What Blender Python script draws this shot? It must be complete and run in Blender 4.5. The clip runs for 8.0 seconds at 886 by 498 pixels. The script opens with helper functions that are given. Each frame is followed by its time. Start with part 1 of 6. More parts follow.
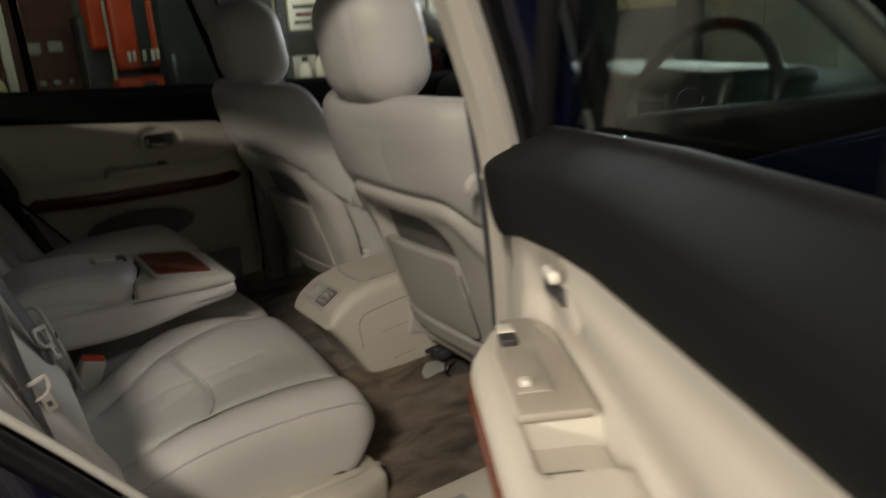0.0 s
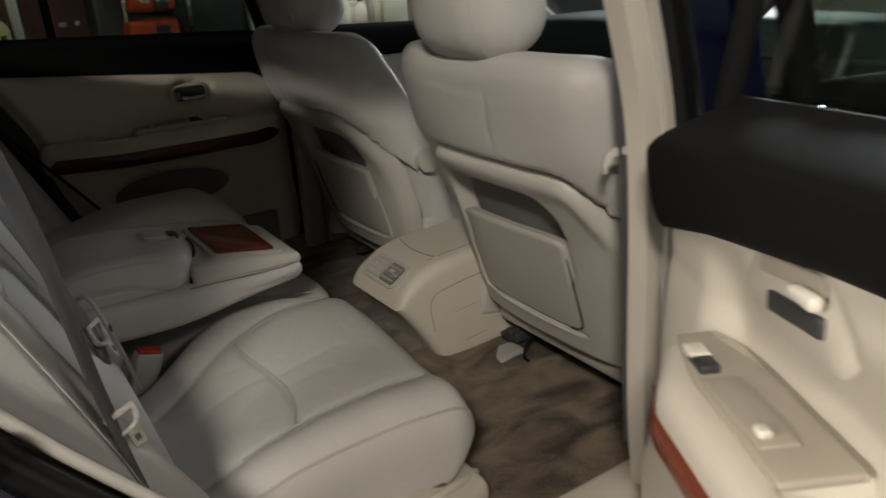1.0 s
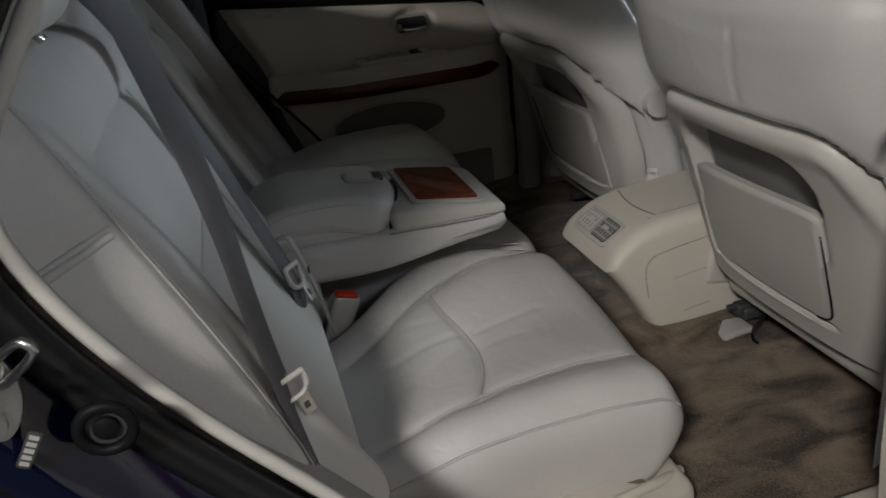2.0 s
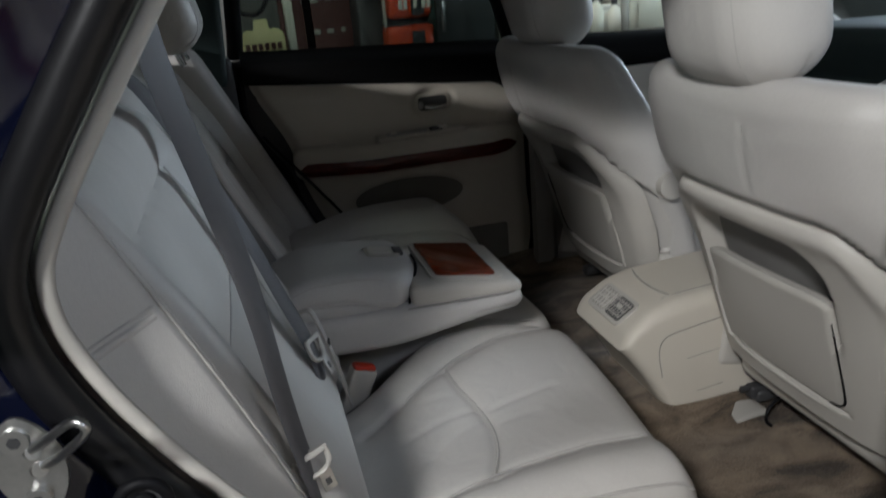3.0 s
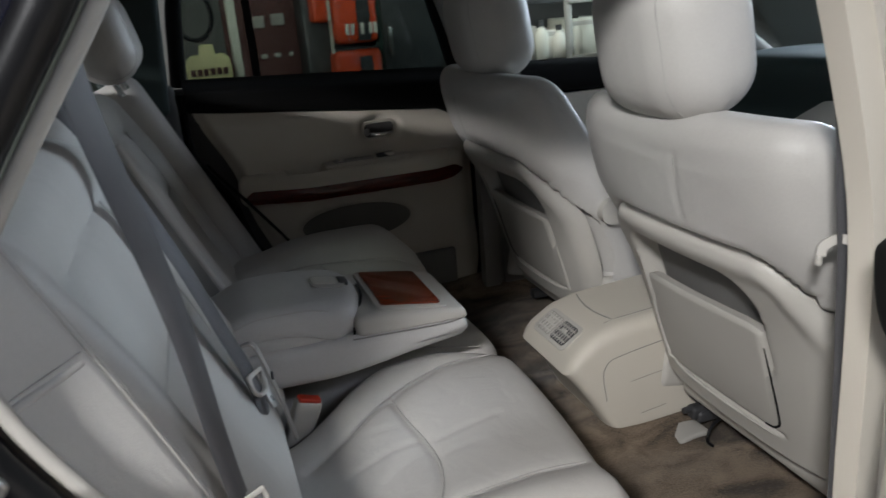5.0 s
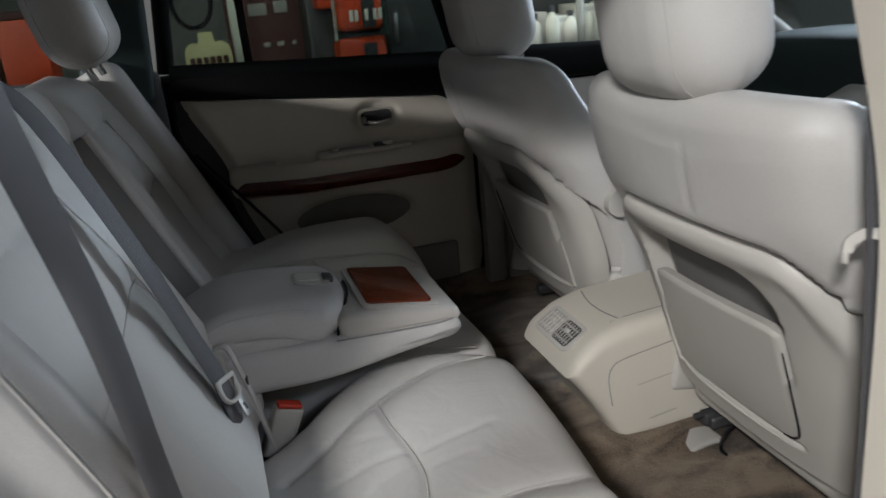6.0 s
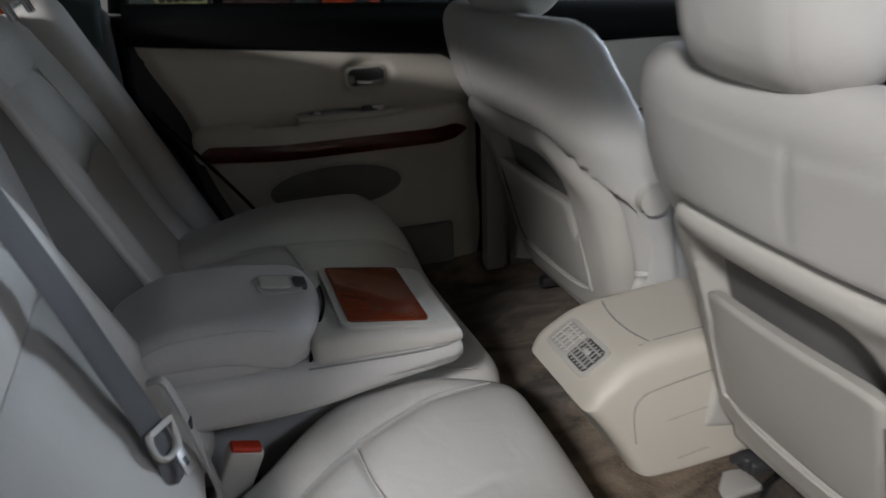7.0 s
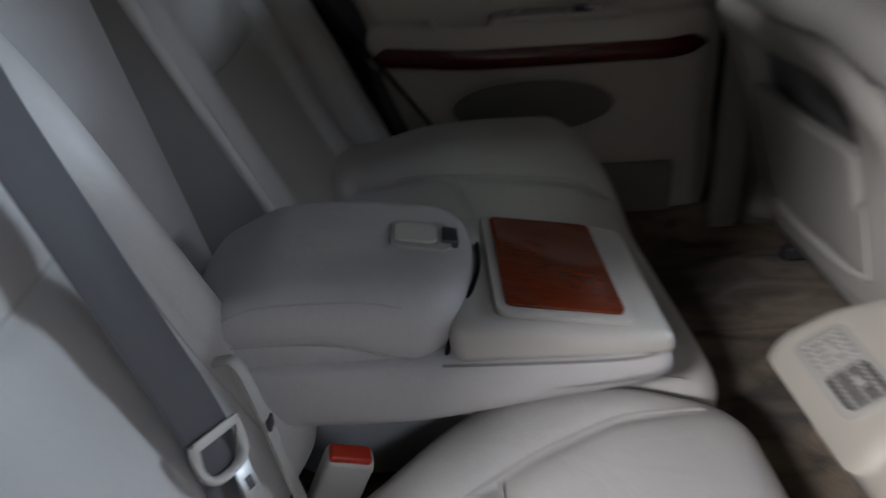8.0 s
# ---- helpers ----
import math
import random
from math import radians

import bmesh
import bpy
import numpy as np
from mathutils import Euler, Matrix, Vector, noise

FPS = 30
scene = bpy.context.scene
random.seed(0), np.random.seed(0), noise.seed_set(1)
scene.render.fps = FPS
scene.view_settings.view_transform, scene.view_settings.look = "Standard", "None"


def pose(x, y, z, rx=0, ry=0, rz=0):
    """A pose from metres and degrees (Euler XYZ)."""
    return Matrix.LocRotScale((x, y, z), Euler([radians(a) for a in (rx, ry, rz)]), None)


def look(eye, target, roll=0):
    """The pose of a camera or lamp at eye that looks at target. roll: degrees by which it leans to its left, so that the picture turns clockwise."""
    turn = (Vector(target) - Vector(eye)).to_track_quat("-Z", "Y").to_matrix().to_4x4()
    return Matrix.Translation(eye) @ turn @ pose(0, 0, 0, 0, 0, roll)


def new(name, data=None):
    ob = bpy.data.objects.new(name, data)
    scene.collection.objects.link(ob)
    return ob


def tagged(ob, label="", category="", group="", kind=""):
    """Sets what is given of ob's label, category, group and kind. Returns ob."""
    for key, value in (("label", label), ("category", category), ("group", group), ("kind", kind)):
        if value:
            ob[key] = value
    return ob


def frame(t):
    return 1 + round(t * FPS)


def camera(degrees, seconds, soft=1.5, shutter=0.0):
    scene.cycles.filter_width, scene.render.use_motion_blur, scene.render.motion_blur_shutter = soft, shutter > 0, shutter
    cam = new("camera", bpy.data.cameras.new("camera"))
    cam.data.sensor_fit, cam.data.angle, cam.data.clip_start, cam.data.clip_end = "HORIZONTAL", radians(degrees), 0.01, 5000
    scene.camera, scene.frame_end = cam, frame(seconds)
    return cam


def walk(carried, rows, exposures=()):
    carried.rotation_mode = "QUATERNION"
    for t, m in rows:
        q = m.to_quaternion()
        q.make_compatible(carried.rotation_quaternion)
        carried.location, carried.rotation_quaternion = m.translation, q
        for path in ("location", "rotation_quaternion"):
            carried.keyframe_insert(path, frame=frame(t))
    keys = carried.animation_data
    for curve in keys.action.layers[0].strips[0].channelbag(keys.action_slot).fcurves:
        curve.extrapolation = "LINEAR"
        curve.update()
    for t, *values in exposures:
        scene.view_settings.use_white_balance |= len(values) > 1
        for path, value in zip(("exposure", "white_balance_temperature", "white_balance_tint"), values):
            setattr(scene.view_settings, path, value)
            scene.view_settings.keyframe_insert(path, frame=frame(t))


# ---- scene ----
cam = camera(60.8, 8.0, 1.5, 0.9)
PATH = [
    (0, (-0.1014, -1.5197, 1.2902), (0.9175, 0.0987, 0.7049), -3.83),
    (0.5, (-0.1339, -1.3698, 1.3037), (0.8819, 0.2027, 0.5997), -3.53),
    (1, (-0.1523, -1.2677, 1.3017), (0.8530, 0.3035, 0.5800), -3.39),
    (1.5, (-0.1228, -1.1900, 1.2914), (0.5927, 0.5127, 0.5238), -4.49),
    (2, (-0.0769, -1.1663, 1.2919), (0.3646, 0.5924, 0.4480), -6.40),
    (2.2, (-0.0798, -1.1643, 1.2920), (0.3492, 0.6045, 0.4630), -6.14),
    (3.3, (-0.0927, -1.1921, 1.3301), (0.3764, 0.6385, 0.6753), -4.46),
    (3.5, (-0.0898, -1.1943, 1.3306), (0.4033, 0.6300, 0.6758), -4.40),
    (4, (-0.0858, -1.1970, 1.3282), (0.4315, 0.6133, 0.6536), -4.92),
    (4.5, (-0.0823, -1.1954, 1.3281), (0.4536, 0.6101, 0.6551), -4.78),
    (5, (-0.0740, -1.1894, 1.3376), (0.4957, 0.6160, 0.6928), -4.66),
    (5.2, (-0.0664, -1.1863, 1.3360), (0.5237, 0.6116, 0.6884), -4.98),
    (6.3, (0.0050, -1.0710, 1.3040), (0.4980, 0.7447, 0.6236), -4.65),
    (6.5, (0.0107, -1.0290, 1.3062), (0.5076, 0.7737, 0.5968), -3.65),
    (7, (0.0365, -0.8727, 1.2978), (0.5897, 0.8826, 0.5149), -2.13),
    (7.5, (0.0509, -0.7410, 1.2582), (0.3869, 1.0341, 0.4002), -2.50),
    (8, (0.1154, -0.5949, 1.2050), (0.1254, 1.1663, 0.2573), -3.34),
]
LIGHT = [(0.0, -1.36, 6850, 9), (1.0, -1.32, 6700, 9), (2.0, -1.22, 6000, 9), (3.4, -0.88, 5750, 8), (5.2, -0.68, 5800, 9), (6.5, -0.60, 5800, 9), (8.0, -0.56, 5700, 12)]
walk(cam, [(t, look(eye, target, roll)) for t, eye, target, roll in PATH], LIGHT)

# ---- light ----
world = bpy.data.worlds.new("world")
scene.world = world
world.use_nodes = True
wn = world.node_tree.nodes
sky = wn.new("ShaderNodeTexSky")
sky.sky_type, sky.sun_disc = "NISHITA", False
sky.sun_elevation, sky.sun_rotation = radians(40), radians(60)
world.node_tree.links.new(sky.outputs[0], wn["Background"].inputs[0])
wn["Background"].inputs[1].default_value = 0.07


def area_lamp(name, eye, target, sx, sy, watts, colour):
    data = bpy.data.lights.new(name, "AREA")
    data.shape, data.size, data.size_y, data.energy, data.color = "RECTANGLE", sx, sy, watts, colour
    ob = new(name, data)
    ob.matrix_world = look(eye, target)
    return ob


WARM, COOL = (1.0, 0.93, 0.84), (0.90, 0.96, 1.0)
# Unseen lamps: placed by the shade edges, or added only as fill.
area_lamp("unseen_lamp", (-1.3, -2.55, 2.75), (0.3, -0.3, 0.8), 0.4, 0.16, 200, WARM)
area_lamp("unseen_lamp", (-3.6, -1.05, 2.05), (0.3, -1.1, 0.9), 1.2, 0.16, 390, WARM)
# Added cool fill for the near backrest and bolster.
area_lamp("unseen_lamp", (1.3, -2.5, 2.62), (-0.1, -0.4, 0.95), 1.2, 0.3, 30, (0.90, 0.93, 1.0))
# Added fill ahead, standing in for cool light through the windscreen.
area_lamp("unseen_lamp", (3.1, 1.05, 1.78), (0.0, -0.1, 1.1), 0.8, 0.2, 95, (0.86, 0.95, 1.0))
# Added front fill; the wall opening it shines from is made up.
area_lamp("front_fill", (5.9, -0.35, 2.42), (0.0, 0.0, 1.05), 1.0, 0.9, 70, COOL)
# Added to brighten the things beyond the far windows.
area_lamp("unseen_lamp", (0.6, 1.42, 2.72), (0.7, 3.2, 2.0), 1.3, 0.16, 60, WARM)
# Added rear fill, aimed through the tailgate glass at the seat backs.
area_lamp("rear_fill", (-4.85, 0.4, 1.9), (0.0, 0.0, 1.2), 2.4, 1.2, 26, (0.92, 0.96, 1.0))


# ---- materials ----
def nodes_of(name):
    m = bpy.data.materials.new(name)
    m.use_nodes = True
    t = m.node_tree
    return m, t, t.nodes["Principled BSDF"]


def mat(name, a, b=None, rough=0.5, metal=0.0, scale=8.0, grain=300.0, bump=0.1, dist=0.001, coat=0.0, spec=0.5, stretch=(1, 1, 1), pores=0.0, var=0.5, sheen=0.0, wave=0.0):
    """Two-scale procedural surface: broad colour drift from a to b, fine grain as relief, roughness varied."""
    m, t, p = nodes_of(name)
    b = b or tuple(c * 0.8 for c in a)
    tc = t.nodes.new("ShaderNodeTexCoord")
    mp = t.nodes.new("ShaderNodeMapping")
    mp.inputs["Scale"].default_value = stretch
    t.links.new(tc.outputs["Object"], mp.inputs[0])
    big = t.nodes.new("ShaderNodeTexNoise")
    big.inputs["Scale"].default_value, big.inputs["Detail"].default_value = scale, 5
    t.links.new(mp.outputs[0], big.inputs[0])
    fine = t.nodes.new("ShaderNodeTexNoise")
    fine.inputs["Scale"].default_value, fine.inputs["Detail"].default_value = grain, 3
    t.links.new(mp.outputs[0], fine.inputs[0])
    add = t.nodes.new("ShaderNodeMath")
    add.operation = "MULTIPLY_ADD"
    add.inputs[1].default_value = 0.3
    t.links.new(fine.outputs[0], add.inputs[0])
    t.links.new(big.outputs[0], add.inputs[2])
    ramp = t.nodes.new("ShaderNodeValToRGB")
    ramp.color_ramp.elements[0].position, ramp.color_ramp.elements[1].position = 0.65 - var / 2, 0.65 + var / 2
    ramp.color_ramp.elements[0].color, ramp.color_ramp.elements[1].color = (*b, 1), (*a, 1)
    t.links.new(add.outputs[0], ramp.inputs[0])
    t.links.new(ramp.outputs[0], p.inputs["Base Color"])
    mr = t.nodes.new("ShaderNodeMapRange")
    mr.inputs[3].default_value, mr.inputs[4].default_value = max(0.02, rough - 0.08), min(1, rough + 0.08)
    t.links.new(big.outputs[0], mr.inputs[0])
    t.links.new(mr.outputs[0], p.inputs["Roughness"])
    p.inputs["Metallic"].default_value = metal
    p.inputs["Specular IOR Level"].default_value = spec
    p.inputs["Coat Weight"].default_value = coat
    p.inputs["Coat Roughness"].default_value = 0.06
    p.inputs["Sheen Weight"].default_value = sheen
    if bump:
        bp = t.nodes.new("ShaderNodeBump")
        bp.inputs["Strength"].default_value, bp.inputs["Distance"].default_value = bump, dist
        if pores:
            vo = t.nodes.new("ShaderNodeTexVoronoi")
            vo.inputs["Scale"].default_value = pores
            t.links.new(mp.outputs[0], vo.inputs["Vector"])
            mx = t.nodes.new("ShaderNodeMath")
            mx.operation = "MULTIPLY_ADD"
            mx.inputs[1].default_value = 0.5
            t.links.new(fine.outputs[0], mx.inputs[0])
            t.links.new(vo.outputs["Distance"], mx.inputs[2])
            t.links.new(mx.outputs[0], bp.inputs["Height"])
        else:
            t.links.new(fine.outputs[0], bp.inputs["Height"])
        if wave:
            soft = t.nodes.new("ShaderNodeTexNoise")
            soft.inputs["Scale"].default_value, soft.inputs["Detail"].default_value, soft.inputs["Distortion"].default_value = 16, 3, 0.8
            t.links.new(mp.outputs[0], soft.inputs[0])
            b2 = t.nodes.new("ShaderNodeBump")
            b2.inputs["Strength"].default_value, b2.inputs["Distance"].default_value = wave, 0.02
            t.links.new(soft.outputs[0], b2.inputs["Height"])
            t.links.new(b2.outputs[0], bp.inputs["Normal"])
        t.links.new(bp.outputs[0], p.inputs["Normal"])
    return m


def wood_mat(name, dark, light):
    """Lacquered burr walnut: streaks warped along the length under a clear coat."""
    m, t, p = nodes_of(name)
    tc = t.nodes.new("ShaderNodeTexCoord")
    mp = t.nodes.new("ShaderNodeMapping")
    mp.inputs["Scale"].default_value = (3, 14, 14)
    t.links.new(tc.outputs["Object"], mp.inputs[0])
    n = t.nodes.new("ShaderNodeTexNoise")
    n.inputs["Scale"].default_value, n.inputs["Detail"].default_value, n.inputs["Distortion"].default_value = 6, 8, 1.6
    t.links.new(mp.outputs[0], n.inputs[0])
    r = t.nodes.new("ShaderNodeValToRGB")
    r.color_ramp.elements[0].position, r.color_ramp.elements[1].position = 0.25, 0.80
    r.color_ramp.elements[0].color, r.color_ramp.elements[1].color = (*dark, 1), (*light, 1)
    t.links.new(n.outputs[0], r.inputs[0])
    t.links.new(r.outputs[0], p.inputs["Base Color"])
    p.inputs["Roughness"].default_value, p.inputs["Coat Weight"].default_value, p.inputs["Coat Roughness"].default_value = 0.22, 0.3, 0.04
    p.inputs["Specular IOR Level"].default_value = 0.3
    return m


def carpet_mat(name):
    m, t, p = nodes_of(name)
    tc = t.nodes.new("ShaderNodeTexCoord")
    big = t.nodes.new("ShaderNodeTexNoise")
    big.inputs["Scale"].default_value, big.inputs["Detail"].default_value, big.inputs["Distortion"].default_value = 7, 4, 0.9
    mp = t.nodes.new("ShaderNodeMapping")
    mp.inputs["Scale"].default_value, mp.inputs["Rotation"].default_value = (1.0, 1.9, 1), (0, 0, 0.5)
    t.links.new(tc.outputs["Object"], mp.inputs[0])
    t.links.new(mp.outputs[0], big.inputs[0])
    fine = t.nodes.new("ShaderNodeTexNoise")
    fine.inputs["Scale"].default_value, fine.inputs["Detail"].default_value = 420, 2
    t.links.new(tc.outputs["Object"], fine.inputs[0])
    add = t.nodes.new("ShaderNodeMath")
    add.operation, add.inputs[1].default_value = "MULTIPLY_ADD", 0.5
    t.links.new(fine.outputs[0], add.inputs[0])
    t.links.new(big.outputs[0], add.inputs[2])
    r = t.nodes.new("ShaderNodeValToRGB")
    r.color_ramp.elements[0].position, r.color_ramp.elements[1].position = 0.60, 0.92
    r.color_ramp.elements[0].color, r.color_ramp.elements[1].color = (0.032, 0.0245, 0.018, 1), (0.175, 0.132, 0.092, 1)
    t.links.new(add.outputs[0], r.inputs[0])
    t.links.new(r.outputs[0], p.inputs["Base Color"])
    p.inputs["Roughness"].default_value, p.inputs["Sheen Weight"].default_value, p.inputs["Specular IOR Level"].default_value = 0.95, 0.15, 0.1
    bp = t.nodes.new("ShaderNodeBump")
    bp.inputs["Strength"].default_value, bp.inputs["Distance"].default_value = 0.7, 0.004
    t.links.new(add.outputs[0], bp.inputs["Height"])
    t.links.new(bp.outputs[0], p.inputs["Normal"])
    return m


def weave_mat(name, a, b, size=900):
    """Seat-belt webbing: crossing ribs."""
    m, t, p = nodes_of(name)
    tc = t.nodes.new("ShaderNodeTexCoord")
    w = t.nodes.new("ShaderNodeTexWave")
    w.inputs["Scale"].default_value, w.inputs["Distortion"].default_value = size, 0.6
    t.links.new(tc.outputs["Object"], w.inputs[0])
    mix = t.nodes.new("ShaderNodeMix")
    mix.data_type = "RGBA"
    mix.inputs[6].default_value, mix.inputs[7].default_value = (*a, 1), (*b, 1)
    t.links.new(w.outputs[1], mix.inputs[0])
    t.links.new(mix.outputs[2], p.inputs["Base Color"])
    p.inputs["Roughness"].default_value, p.inputs["Sheen Weight"].default_value = 0.7, 0.05
    bp = t.nodes.new("ShaderNodeBump")
    bp.inputs["Strength"].default_value, bp.inputs["Distance"].default_value = 0.3, 0.0006
    t.links.new(w.outputs[1], bp.inputs["Height"])
    t.links.new(bp.outputs[0], p.inputs["Normal"])
    return m


def glass_mat(name, tint, mixing):
    """Thin window pane: tinted see-through with a faint gloss."""
    m, t, p = nodes_of(name)
    out = t.nodes["Material Output"]
    tr = t.nodes.new("ShaderNodeBsdfTransparent")
    tr.inputs[0].default_value = (*tint, 1)
    gl = t.nodes.new("ShaderNodeBsdfGlossy")
    gl.inputs["Roughness"].default_value = 0.03
    lw = t.nodes.new("ShaderNodeLayerWeight")
    lw.inputs[0].default_value = 0.5
    pw = t.nodes.new("ShaderNodeMath")
    pw.operation, pw.inputs[1].default_value = "POWER", 4.0
    t.links.new(lw.outputs["Facing"], pw.inputs[0])
    fr = t.nodes.new("ShaderNodeMath")
    fr.operation, fr.inputs[1].default_value, fr.inputs[2].default_value = "MULTIPLY_ADD", 0.5, mixing
    t.links.new(pw.outputs[0], fr.inputs[0])
    mx = t.nodes.new("ShaderNodeMixShader")
    t.links.new(fr.outputs[0], mx.inputs[0])
    t.links.new(tr.outputs[0], mx.inputs[1])
    t.links.new(gl.outputs[0], mx.inputs[2])
    t.links.new(mx.outputs[0], out.inputs[0])
    return m


def glow_mat(name, colour, strength):
    m, t, p = nodes_of(name)
    p.inputs["Emission Color"].default_value, p.inputs["Emission Strength"].default_value = (*colour, 1), strength
    return m


LEATHER = mat("grey_leather", (0.4424, 0.4254, 0.3999), (0.3829, 0.3659, 0.3445), rough=0.50, scale=5, grain=260, bump=0.11, dist=0.0012, pores=620, spec=0.4, wave=0.10)
LEATHER_B = mat("armrest_leather", (0.4144, 0.4008, 0.3874), (0.3513, 0.3378, 0.3243), rough=0.50, scale=6, grain=260, bump=0.11, dist=0.0012, pores=620, spec=0.4, wave=0.10)
SEAM = mat("seam_thread", (0.395, 0.379, 0.356), rough=0.7, grain=900, bump=0)
CREAM = mat("cream_plastic", (0.4914, 0.4545, 0.3891), (0.4423, 0.4054, 0.344), rough=0.55, scale=4, grain=700, bump=0.18, dist=0.0006)
SHELL = mat("grey_beige_plastic", (0.4186, 0.3977, 0.36), (0.3767, 0.3558, 0.3224), rough=0.5, scale=5, grain=700, bump=0.15, dist=0.0006)
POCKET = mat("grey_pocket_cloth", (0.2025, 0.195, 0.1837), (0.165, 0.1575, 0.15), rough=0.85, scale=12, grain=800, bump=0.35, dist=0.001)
BLACK = mat("black_soft_trim", (0.0045, 0.0045, 0.0046), (0.0035, 0.0035, 0.0036), rough=0.78, spec=0.16, scale=5, grain=600, bump=0.2, dist=0.0007)
RUBBER = mat("black_rubber", (0.006, 0.006, 0.007), rough=0.5, spec=0.10, scale=20, grain=400, bump=0.1)
SEALG = mat("satin_grey_rubber", (0.0075, 0.0075, 0.0085), (0.0055, 0.0055, 0.0062), rough=0.33, spec=0.28, scale=20, grain=400, bump=0.1)
PAINT = mat("dark_blue_car_paint", (0.003, 0.0045, 0.017), (0.002, 0.003, 0.011), rough=0.06, spec=0.25, scale=3, grain=900, bump=0, coat=0.15)
CHROME = mat("chrome", (0.75, 0.75, 0.74), rough=0.14, metal=1.0, grain=200, bump=0.03)
STEEL = mat("zinc_steel", (0.55, 0.55, 0.53), (0.38, 0.38, 0.37), rough=0.32, metal=1.0, scale=40, grain=300, bump=0.15)
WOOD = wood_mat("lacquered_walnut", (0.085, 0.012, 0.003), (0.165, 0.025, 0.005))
# Darker copy of the walnut, with the dim cabin side put into its colour.
WOOD_SHADED = wood_mat("lacquered_walnut_shaded", (0.0324, 0.0036, 0.00216), (0.0936, 0.01152, 0.00648))
CARPET = carpet_mat("brown_carpet")
BELT = weave_mat("grey_webbing", (0.054, 0.05184, 0.05616), (0.0792, 0.0756, 0.0792))
DARKCLOTH = mat("dark_grey_cloth", (0.05, 0.049, 0.05), (0.04, 0.039, 0.04), rough=0.9, scale=14, grain=700, bump=0.3)
RED = mat("red_plastic", (0.44, 0.028, 0.0096), rough=0.4, grain=500, bump=0.05)
GREYP = mat("grey_plastic", (0.3003, 0.2867, 0.2639), (0.2639, 0.2503, 0.2321), rough=0.5, grain=600, bump=0.12)
SWITCH = mat("taupe_plastic", (0.33, 0.295, 0.245), (0.30, 0.268, 0.222), rough=0.42, grain=600, bump=0.1)
WHITEP = mat("white_plastic", (0.644, 0.6072, 0.5336), rough=0.4, grain=600, bump=0.05)
HEADLINER = mat("headliner_cloth", (0.3412, 0.3241, 0.3003), rough=0.95, grain=500, bump=0.3)
GLASS = glass_mat("tinted_glass", (0.90, 0.94, 0.91), 0.02)
GLASS_R = glass_mat("privacy_glass", (0.40, 0.44, 0.41), 0.02)
GLASS_D = glass_mat("grey_tinted_glass", (0.66, 0.70, 0.67), 0.02)
CONCRETE = mat("concrete", (0.15, 0.145, 0.138), (0.10, 0.097, 0.09), rough=0.8, scale=1.5, grain=40, bump=0.3, dist=0.004)
WALL = mat("painted_wall", (0.12, 0.118, 0.112), (0.08, 0.078, 0.074), rough=0.8, scale=1.2, grain=60, bump=0.2, dist=0.002)
ORANGE = mat("orange_enamel", (0.62, 0.07, 0.015), (0.50, 0.05, 0.012), rough=0.45, scale=3, grain=90, bump=0.05)
YELLOWM = mat("yellow_enamel", (0.75, 0.50, 0.02), (0.6, 0.38, 0.02), rough=0.5, scale=4, grain=60, bump=0.05)
GREENM = mat("dark_green_enamel", (0.02, 0.055, 0.045), (0.015, 0.04, 0.032), rough=0.5, scale=3, grain=60, bump=0.05)
CREAMCARD = mat("cream_printed_card", (0.62, 0.56, 0.30), (0.55, 0.49, 0.26), rough=0.7, scale=3, grain=60, bump=0.05)
MAROON = mat("dark_red_card", (0.07, 0.02, 0.018), rough=0.7, scale=3, grain=60, bump=0.05)
CARTON = mat("pale_carton", (0.62, 0.60, 0.52), (0.5, 0.48, 0.41), rough=0.8, scale=2, grain=60, bump=0.1)
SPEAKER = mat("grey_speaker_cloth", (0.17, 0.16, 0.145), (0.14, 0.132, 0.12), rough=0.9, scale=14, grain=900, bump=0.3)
DASH = mat("dark_teal_grey_dash", (0.012, 0.024, 0.024), (0.009, 0.018, 0.018), rough=0.6, spec=0.4, scale=5, grain=500, bump=0.2, dist=0.0007)
WHEELM = mat("dark_grey_leather", (0.028, 0.028, 0.03), (0.02, 0.02, 0.022), rough=0.42, spec=0.5, scale=6, grain=300, bump=0.15)
DARKM = mat("dark_metal", (0.035, 0.035, 0.037), rough=0.5, scale=3, grain=80, bump=0.1)
GLOW = glow_mat("fluorescent_tube", (1.0, 0.93, 0.82), 1.5)


# ---- mesh helpers ----
def mesh_ob(name, verts, faces, material, parent=None, label="", smooth=True, offset=None):
    me = bpy.data.meshes.new(name)
    me.from_pydata([tuple(v) for v in verts], [], faces)
    me.validate()
    bm = bmesh.new()
    bm.from_mesh(me)
    bmesh.ops.recalc_face_normals(bm, faces=bm.faces)
    bm.to_mesh(me)
    bm.free()
    if smooth:
        me.polygons.foreach_set("use_smooth", [True] * len(me.polygons))
        me.set_sharp_from_angle(angle=radians(50))
    me.materials.append(material)
    ob = new(name, me)
    if parent:
        ob.parent = parent
        base = parent.get("base")
        if base is not None and parent.parent is None:
            ob.location = [-c for c in base]
    if label:
        tagged(ob, label)
    return ob


def thing(name, base, label, category, group="", kind="", m=None):
    """An Empty at the thing's base. Its parts are given in world metres, or in the local frame of m."""
    ob = new(name)
    ob.empty_display_size = 0.05
    if m is None:
        ob.location = base
        ob["base"] = [float(c) for c in base]
    else:
        ob.matrix_basis = m
    return tagged(ob, label, category, group, kind)


